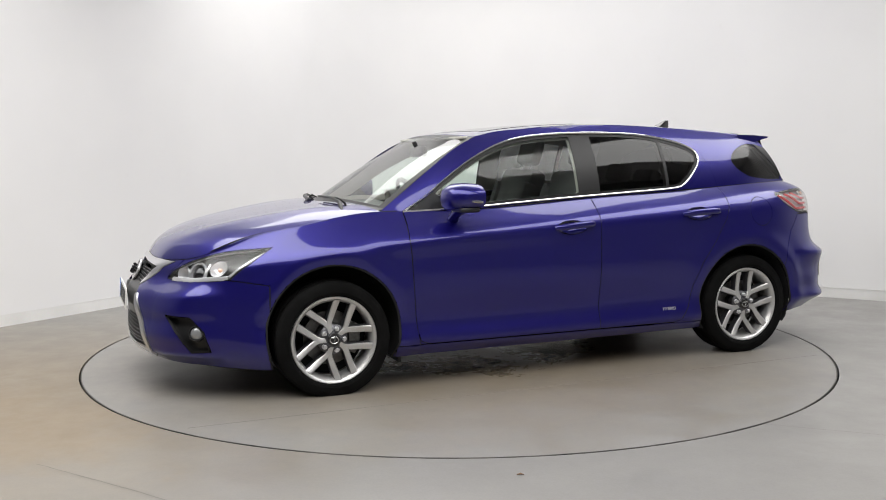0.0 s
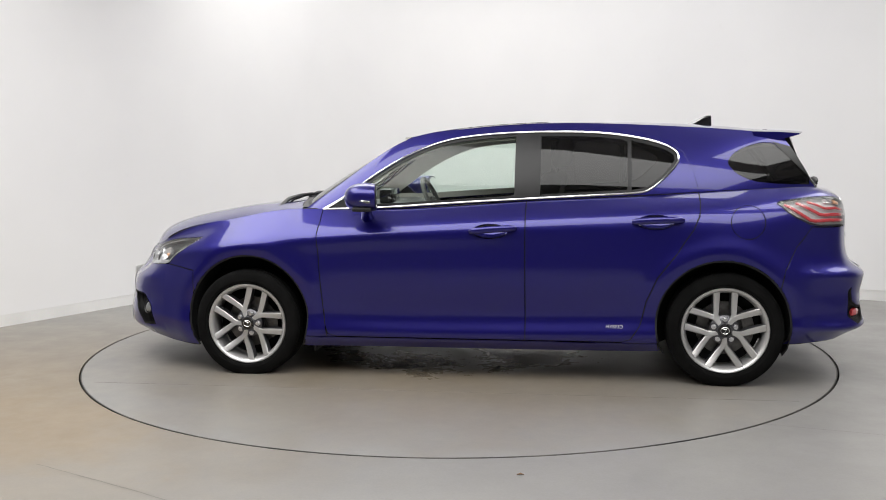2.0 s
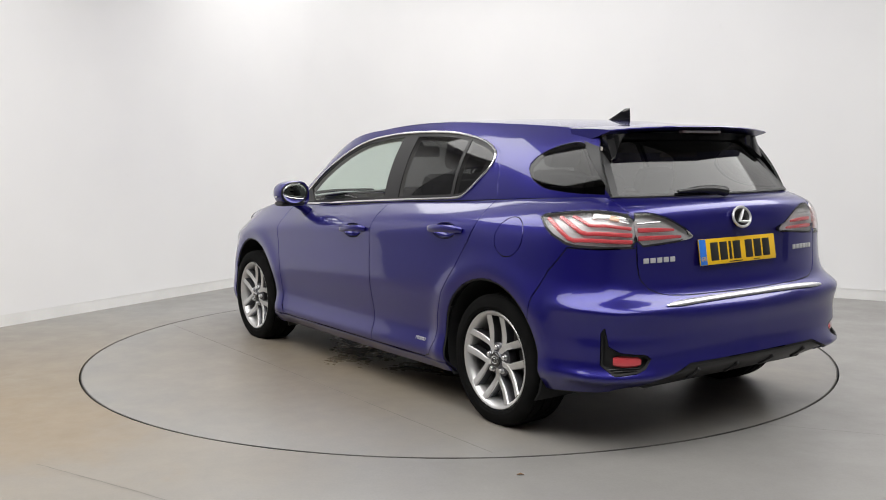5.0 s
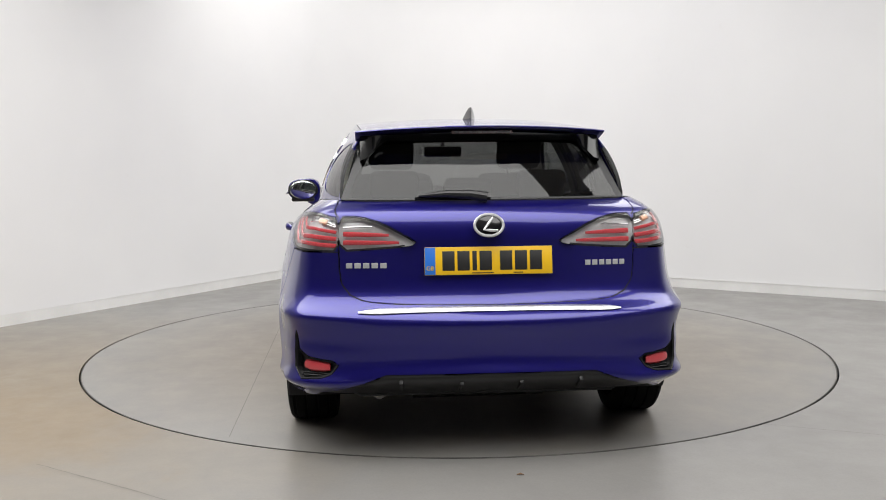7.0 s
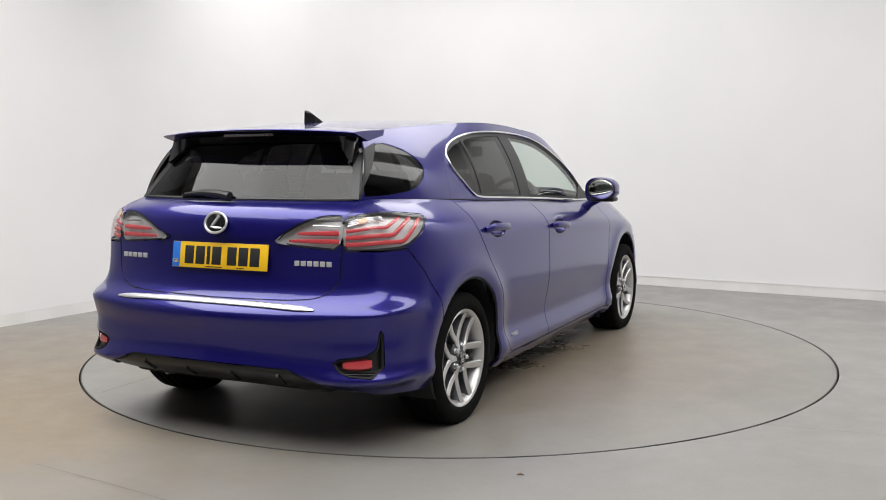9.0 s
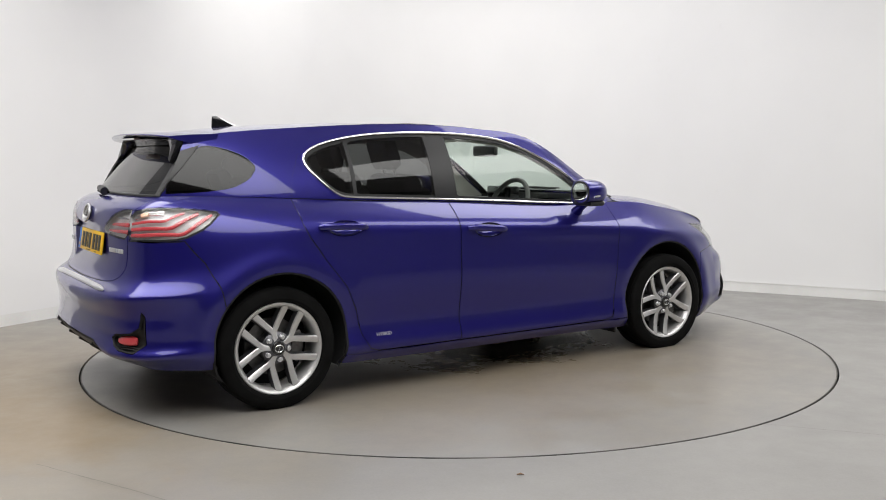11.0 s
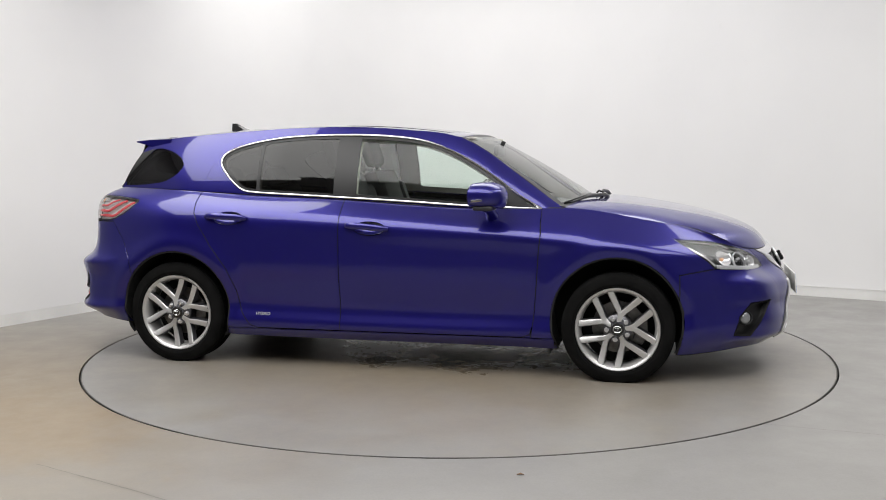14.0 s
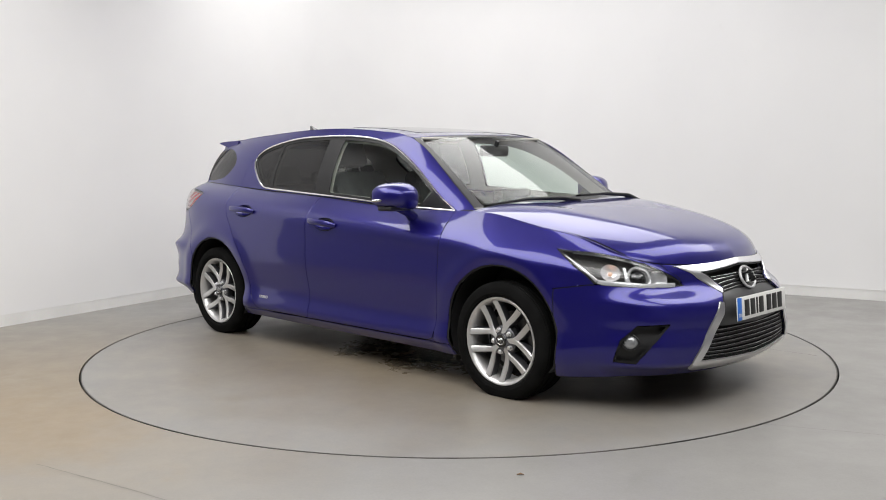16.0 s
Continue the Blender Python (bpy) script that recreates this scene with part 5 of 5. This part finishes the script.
def build_rear_trim():
    for r_, dz, m_, nm, lb in ((0.0155, 0.0, SATIN, "bumper_protector", "brushed metal strip on the rear bumper edge"),):
        pts = [(-2.06, abs(0.53 * (q / 12)), 0.624) for q in range(13)]
        half = skin_bar(pts, 0.004, [r_] * 11 + [r_ * 0.8, r_ * 0.3], 0.3)
        right = half.copy()
        place(right, FLIP)
        me = bpy.data.meshes.new("half")
        right.to_mesh(me)
        right.free()
        half.from_mesh(me)
        bpy.data.meshes.remove(me)
        part(nm, half, m_, car, lb)
    # spoiler blade over the rear window, deeper towards its ends
    bm = bmesh.new()
    rows = []
    for k in range(33):
        y = -0.535 + 1.07 * k / 32
        f = abs(y) / 0.535
        x0 = -1.60 - 0.03 * (1 - f ** 2) + 0.10 * f ** 6
        x1 = -1.805 + 0.085 * f ** 2.2
        zt = 1.356 - 0.020 * f ** 2.2
        root = 0.034 + 0.030 * f ** 6
        xm = (x0 + x1) / 2
        rows.append([bm.verts.new((x, y, z)) for x, z in ((x0 + 0.03, zt + 0.006), (xm, zt + 0.002), (x1 + 0.004, zt - 0.006), (x1, zt - 0.010), (x1 + 0.006, zt - 0.014), (xm, zt - 0.010 - root * 0.5), (x0, zt - 0.006 - root))])
    for a, b in zip(rows, rows[1:]):
        for j in range(7):
            bm.faces.new((a[j], a[(j + 1) % 7], b[(j + 1) % 7], b[j]))
    bm.faces.new(rows[0][::-1])
    bm.faces.new(rows[-1])
    bmesh.ops.recalc_face_normals(bm, faces=bm.faces)
    sp = part("spoiler", bm, PAINT, car, "blue roof spoiler over the rear window")
    bm = bmesh.new()
    box(bm, (-1.772, -0.13, 1.318), (-1.745, 0.13, 1.330), 0.003)
    lamp = part("high_brake_lamp", bm, mat("brake_lamp_smoked", (0.30, 0.22, 0.22), 0.2), sp, "narrow smoked high brake lamp")
    for k in range(12):
        bm = bmesh.new()
        box(bm, (-1.7735, -0.119 + 0.02 * k, 1.320), (-1.771, -0.103 + 0.02 * k, 1.328))
        part("lamp_cell", bm, WHITE_LENS, lamp)
    # black underside with a fin that runs down the glass at either end
    bm = bmesh.new()
    rows = []
    for k in range(45):
        y = -0.515 + 1.03 * k / 44
        f = abs(y) / 0.515
        zb = 1.290 - 0.095 * np.clip((f - 0.80) / 0.17, 0, 1)
        glass_x = -1.665 + 0.06 * f ** 2.6 - (1.31 - zb) * 0.76
        top_x = -1.755 + 0.085 * f ** 2.2
        rows.append([bm.verts.new((x, y, z)) for x, z in ((-1.63 + 0.06 * f ** 2, 1.312), (top_x, 1.326 - 0.014 * f), (glass_x - 0.020, zb + 0.012), (glass_x - 0.006, zb))])
    for a, b in zip(rows, rows[1:]):
        for j in range(4):
            bm.faces.new((a[j], a[(j + 1) % 4], b[(j + 1) % 4], b[j]))
    bm.faces.new(rows[0][::-1])
    bm.faces.new(rows[-1])
    bmesh.ops.recalc_face_normals(bm, faces=bm.faces)
    part("spoiler_underside", bm, GLOSS, sp, "gloss black underside and end fins of the spoiler")
    # shark fin aerial
    bm = bmesh.new()
    rows = []
    for k in range(9):
        f = k / 8
        x0, x1 = -1.125 - 0.160 * f ** 0.8, -1.322 + 0.004 * f
        w = 0.030 * (1 - f) ** 0.7 + 0.004
        z = 1.386 + 0.064 * f
        rows.append([bm.verts.new((x0 + (x1 - x0) * t, w * s * math.sin(math.pi * min(t * 1.15, 1) ** 0.6 * 0.98 + 0.03) ** 0.7 * (1 if t < 1 else 0.4), z)) for t, s in ((0, 0), (0.25, 1), (0.6, 1), (1, 1), (1, -1), (0.6, -1), (0.25, -1))])
    for a, b in zip(rows, rows[1:]):
        for j in range(7):
            bm.faces.new((a[j], a[(j + 1) % 7], b[(j + 1) % 7], b[j]))
    bm.faces.new(rows[-1])
    bmesh.ops.recalc_face_normals(bm, faces=bm.faces)
    part("aerial_fin", bm, GLOSS, car, "dark shark-fin aerial on the roof")
    # rear wiper
    bm = bmesh.new()
    tube(bm, [(-1.905, -0.005, 1.055), (-1.90, 0.06, 1.066), (-1.89, 0.16, 1.070), (-1.875, 0.275, 1.062)], [0.022, 0.020, 0.015, 0.006], 10)
    w = part("rear_wiper", bm, BLACK, car, "black rear wiper arm")
    bm = bmesh.new()
    tube(bm, [(-1.888, -0.02, 1.050), (-1.884, 0.13, 1.050), (-1.870, 0.29, 1.050)], 0.006, 6)
    part("wiper_blade", bm, RUBBER, w)
    # valance ribs
    for y in (-0.36, -0.12, 0.12, 0.36):
        bm = bmesh.new()
        m = seat_on(low, -2.05, abs(y), 0.31, -0.012)
        if y < 0:
            m = FLIP @ m
        box(bm, (-0.008, -0.045, -0.02), (0.008, 0.04, 0.008), 0.003, m)
        bmesh.ops.recalc_face_normals(bm, faces=bm.faces)
        part("valance_rib", bm, BLACK, car)


build_rear_trim()


def build_front_trim():
    bm = bmesh.new()
    rows = []
    for k in range(25):
        y = -0.70 + 1.40 * k / 24
        f = abs(y) / 0.70
        rows.append([bm.verts.new((1.16 - 0.15 * f ** 2.2 + dx, y, 0.962 - 0.030 * f ** 2.4 + dz)) for dx, dz in ((0.03, -0.025), (0.02, 0.002), (-0.04, 0.012), (-0.06, 0.0), (-0.05, -0.04))])
    for a, b in zip(rows, rows[1:]):
        for j in range(4):
            bm.faces.new((a[j], a[j + 1], b[j + 1], b[j]))
    bmesh.ops.recalc_face_normals(bm, faces=bm.faces)
    part("cowl_panel", bm, BLACK, car, "black plastic cowl below the windscreen")
    for pts in ([(1.185, 0.62, 0.930), (1.165, 0.50, 0.975), (1.15, 0.30, 0.992), (1.16, 0.02, 0.992)], [(1.20, -0.05, 0.965), (1.19, -0.20, 0.985), (1.12, -0.42, 0.985), (1.03, -0.64, 0.958)]):
        bm = bmesh.new()
        tube(bm, pts, [0.013, 0.012, 0.008, 0.005], 8)
        w = part("windscreen_wiper", bm, BLACK, car, "black windscreen wiper at rest")
        bm = bmesh.new()
        tube(bm, [(p[0] - 0.03, p[1], p[2] - 0.004) for p in pts], 0.006, 6)
        part("wiper_blade", bm, RUBBER, w)


build_front_trim()


def build_mirror(mir, s):
    """Door mirror: rounded shell, glass, turn signal and foot."""
    bm = bmesh.new()
    bmesh.ops.create_uvsphere(bm, u_segments=32, v_segments=20, radius=1)
    for v in bm.verts:
        x, y, z = (math.copysign(abs(c) ** e, c) for c, e in zip(v.co, (0.85, 0.72, 0.80)))
        x, z = max(x, -0.42), max(z, -0.72)
        k = 1 - 0.16 * y
        v.co = Vector((0.592 + x * 0.122 - 0.04 * y * 0.5, 0.918 + y * 0.108, 1.000 + z * 0.080 * k + 0.006 * y))
    shell = part("door_mirror", place(bm, mir), PAINT, car, "blue door mirror with a clear turn signal")
    bm = bmesh.new()
    bmesh.ops.create_uvsphere(bm, u_segments=28, v_segments=8, radius=1)
    for v in bm.verts:
        x, y, z = v.co
        v.co = Vector((0.5335 + 0.004 * x - 0.018 * y, 0.925 + 0.088 * y, 1.006 + 0.060 * z))
    part("mirror_glass", place(bm, mir), mat("mirror_silver", (0.85, 0.86, 0.86), 0.02, 1.0), shell, "mirror glass")
    bm = bmesh.new()
    bmesh.ops.create_uvsphere(bm, u_segments=28, v_segments=8, radius=1)
    for v in bm.verts:
        x, y, z = v.co
        v.co = Vector((0.5365 + 0.005 * x - 0.018 * y, 0.925 + 0.098 * y, 1.005 + 0.069 * z))
    part("mirror_rim", place(bm, mir), BLACK, shell)
    bm = bmesh.new()
    tube(bm, [(0.605, 1.018, 0.988), (0.575, 1.030, 0.985), (0.545, 1.034, 0.983)], [0.004, 0.008, 0.006], 8)
    part("turn_signal", place(bm, mir), WHITE_LENS, shell, "slim clear turn signal")
    bm = bmesh.new()
    box(bm, (0.545, 0.85, 0.928), (0.655, 1.005, 0.955), 0.012)
    part("lower_cover", place(bm, mir), BLACK, shell)
    bm = bmesh.new()
    tube(bm, [(0.615, 0.80, 0.885), (0.612, 0.835, 0.915), (0.600, 0.885, 0.945)], [0.036, 0.028, 0.034], 12, 0.9, (1, 0, 0))
    part("mirror_foot", place(bm, mir), PAINT, shell)
    # black triangle at the front corner of the window
    bm = bmesh.new()
    vs = [seat_on(side, x, 0.75, z, d, (1, 0.04, 1)).translation for d in (0.003, -0.01) for x, z in ((0.855, 0.915), (0.70, 1.03), (0.60, 0.928))]
    q = [bm.verts.new(v) for v in vs]
    bm.faces.new(q[:3])
    bm.faces.new(q[3:][::-1])
    for k in range(3):
        bm.faces.new((q[k], q[(k + 1) % 3], q[3 + (k + 1) % 3], q[3 + k]))
    bmesh.ops.recalc_face_normals(bm, faces=bm.faces)
    part("mirror_sail", place(bm, mir), BLACK, doors[s][0], "black corner piece behind the door mirror", smooth=False)


both_sides(build_mirror)


def build_handles(mir, s):
    for door, x0, x1, z0, z1, ob in (("front_door", 0.035, -0.215, 0.812, 0.829, doors[s][0]), ("rear_door", -0.827, -1.088, 0.865, 0.876, doors[s][1])):
        bm = bmesh.new()
        pts, n = [], 12
        for k in range(n + 1):
            f = k / n
            out = 0.020 + 0.012 * math.sin(math.pi * f)
            if k in (0, n):
                out = 0.004
            pts.append(seat_on(low, x0 + (x1 - x0) * f, 0.86, z0 + (z1 - z0) * f, out).translation)
        tube(bm, pts, [0.012, 0.016, 0.018, 0.0185, 0.0185, 0.0185, 0.0185, 0.0185, 0.0185, 0.0185, 0.018, 0.017, 0.012], 12, 0.7, (0, 0, 1))
        h = part("door_handle", place(bm, mir), PAINT, ob, "body-coloured pull handle")
        cx, cz = HANDLES[door]
        bm = bmesh.new()
        lathe(bm, [(0.0001, -0.034), (0.40, -0.032), (0.74, -0.022), (0.92, -0.009), (0.99, -0.002), (1.025, -0.001)], 36, Matrix.Diagonal((0.092, 0.037, 1, 1)))
        part("handle_recess", place(bm, mir @ seat_on(low, cx, 0.86, cz)), PAINT, ob, "finger hollow behind the handle")
        bm = bmesh.new()
        m = seat_on(low, x1 + 0.028, 0.86, z1, 0.030)
        lathe(bm, [(0.007, 0.0), (0.006, 0.0025), (0.0001, 0.003)], 14)
        if door == "front_door":
            part("lock_button", place(bm, mir @ m), BLACK, h)
        else:
            bm.free()


both_sides(build_handles)


# ---------- cabin ----------
def cushion(bm, lo, hi, m=None, soft=0.05):
    box(bm, lo, hi, soft, m)


def build_seat(x, y, name):
    bm = bmesh.new()
    cushion(bm, (-0.24, -0.25, 0.0), (0.26, 0.25, 0.16), pose(x, y, 0.42, 0, -6, 0))
    seat = part(name, bm, FABRIC, car, "dark fabric car seat")
    lean = pose(x - 0.20, y, 0.55, 0, -18, 0)
    bm = bmesh.new()
    cushion(bm, (-0.07, -0.235, 0.0), (0.07, 0.235, 0.60), lean, 0.055)
    cushion(bm, (-0.02, -0.245, 0.05), (0.10, -0.17, 0.50), lean, 0.035)
    cushion(bm, (-0.02, 0.17, 0.05), (0.10, 0.245, 0.50), lean, 0.035)
    part("backrest", bm, FABRIC, seat)
    bm = bmesh.new()
    cushion(bm, (-0.045, -0.125, 0.63), (0.045, 0.125, 0.82), lean, 0.04)
    part("headrest", bm, FABRIC, seat)
    bm = bmesh.new()
    for dy in (-0.06, 0.06):
        tube(bm, [lean @ Vector((0, dy, 0.58)), lean @ Vector((0, dy, 0.66))], 0.006, 8)
    part("headrest_posts", bm, SATIN, seat)


def build_cabin():
    build_seat(-0.02, 0.36, "front_seat")
    build_seat(-0.02, -0.36, "front_seat")
    bm = bmesh.new()
    cushion(bm, (-0.95, -0.60, 0.42), (-0.45, 0.60, 0.56))
    bench = part("rear_bench", bm, FABRIC, car, "dark fabric rear bench seat")
    lean = pose(-0.93, 0, 0.54, 0, -22, 0)
    bm = bmesh.new()
    cushion(bm, (-0.08, -0.60, 0.0), (0.06, 0.60, 0.52), lean)
    part("backrest", bm, FABRIC, bench)
    for y, h in ((-0.36, 0.66), (0.0, 0.62), (0.36, 0.66)):
        bm = bmesh.new()
        cushion(bm, (-0.05, y - 0.12, 0.52), (0.04, y + 0.12, h), lean, 0.035)
        part("headrest", bm, FABRIC, bench)
    bm = bmesh.new()
    rows = []
    for k in range(13):
        y = -0.70 + 1.40 * k / 12
        f = abs(y) / 0.70
        rows.append([bm.verts.new((x - 0.12 * f ** 2, y, z)) for x, z in ((1.14, 0.90), (0.95, 0.925), (0.72, 0.935), (0.60, 0.90), (0.56, 0.82), (0.62, 0.60), (1.0, 0.55))])
    for a, b in zip(rows, rows[1:]):
        for j in range(6):
            bm.faces.new((a[j], a[j + 1], b[j + 1], b[j]))
    bmesh.ops.recalc_face_normals(bm, faces=bm.faces)
    dash = part("dashboard", bm, DASH, car, "dark grey moulded dashboard")
    bm = bmesh.new()
    cushion(bm, (0.62, -0.13, 0.93), (0.70, 0.13, 1.02), None, 0.012)
    part("display_screen", bm, GLOSS, dash, "dark central display hood")
    bm = bmesh.new()
    m = Matrix.Translation((0.43, -0.36, 0.90)) @ pose(0, 0, 0, 0, -66, 0)
    tube(bm, [m @ Vector((0.185 * math.cos(a), 0.185 * math.sin(a), 0)) for a in (2 * math.pi * q / 40 for q in range(41))], 0.015, 10)
    wheel_ = part("steering_wheel", bm, DASH, car, "dark leather steering wheel")
    bm = bmesh.new()
    cushion(bm, (-0.06, -0.07, -0.03), (0.06, 0.07, 0.015), m, 0.02)
    for a in (90, 270, 180):
        tube(bm, [m @ Vector((0, 0, -0.01)), m @ Vector((0.18 * math.cos(radians(a)), 0.18 * math.sin(radians(a)), 0))], 0.016, 8)
    part("wheel_boss", bm, DASH, wheel_)
    bm = bmesh.new()
    tube(bm, [m @ Vector((0, 0, 0)), (0.62, -0.36, 0.84)], 0.04, 12)
    part("steering_column", bm, DASH, wheel_)
    bm = bmesh.new()
    cushion(bm, (0.500, -0.125, 1.215), (0.535, 0.125, 1.285), None, 0.016)
    mirror = part("rear_view_mirror", bm, BLACK, car, "black rear-view mirror behind the windscreen")
    bm = bmesh.new()
    tube(bm, [(0.53, 0, 1.27), (0.545, 0, 1.31)], 0.014, 8)
    part("mirror_stem", bm, BLACK, mirror)
    for y in (0.36, -0.36):
        bm = bmesh.new()
        cushion(bm, (0.30, y - 0.17, 1.318), (0.45, y + 0.17, 1.332), pose(0, 0, 0), 0.006)
        part("sun_visor", bm, CREAM, car, "pale folded sun visor")
    roof.panel("headlining", ("rest", "sunroof"), CREAM, car, "both", offset=-0.035, gap=-0.01, flange=0.0, label="pale cloth headlining")
    rear_win.panel("tailgate_trim", "rest", DASH, car, "both", offset=-0.02, gap=-0.004, flange=0.0)
    for s in "LR":
        side.panel("pillar_trim", ("rest", "pillar_black", "door_corner", "chrome"), CREAM, car, s, offset=-0.030, gap=-0.003, flange=0.0, label="pale pillar trim")
        low.panel("door_card", "front_door", DASH, doors[s][0], s, offset=-0.055, gap=0.0, flange=0.0, label="dark inner door card")
        low.panel("door_card", "rear_door", DASH, doors[s][1], s, offset=-0.055, gap=0.0, flange=0.0)
    bm = bmesh.new()
    box(bm, (-1.74, -0.62, 0.84), (-1.12, 0.62, 0.86), 0.005)
    part("parcel_shelf", bm, DASH, car, "dark parcel shelf behind the rear bench")
    bm = bmesh.new()
    box(bm, (-0.1, -0.11, 0.42), (0.62, 0.11, 0.66), 0.03)
    part("centre_console", bm, DASH, car, "dark centre console between the seats")


build_cabin()


def lengthen_nose():
    """Draws the bodywork ahead of the front wheels out to its full overhang."""
    done = set()
    for ob in car.children_recursive:
        top = ob
        while top.parent is not car:
            top = top.parent
        if ob.type != "MESH" or top.name.startswith("wheel") or ob.data.name in done:
            continue
        done.add(ob.data.name)
        n = len(ob.data.vertices)
        co = np.empty(n * 3)
        ob.data.vertices.foreach_get("co", co)
        co = co.reshape(n, 3)
        co[:, 0] += 0.027 * np.clip((co[:, 0] - 1.60) / 0.55, 0, 1.2)
        ob.data.vertices.foreach_set("co", co.ravel())


lengthen_nose()


def motions():
    """The disc turns steadily and carries the car with it."""
    rows_car, rows_disc = [], []
    for k in range(17):
        a = 203.454 - 15.3794 * k
        spin = pose(0, 0, 0, 0, 0, a)
        rows_disc.append((float(k), spin))
        rows_car.append((float(k), spin @ pose(-0.2424, 0.0645, 0, 0, 0, -0.85)))
    walk(turntable, rows_disc)
    walk(car, rows_car)


motions()
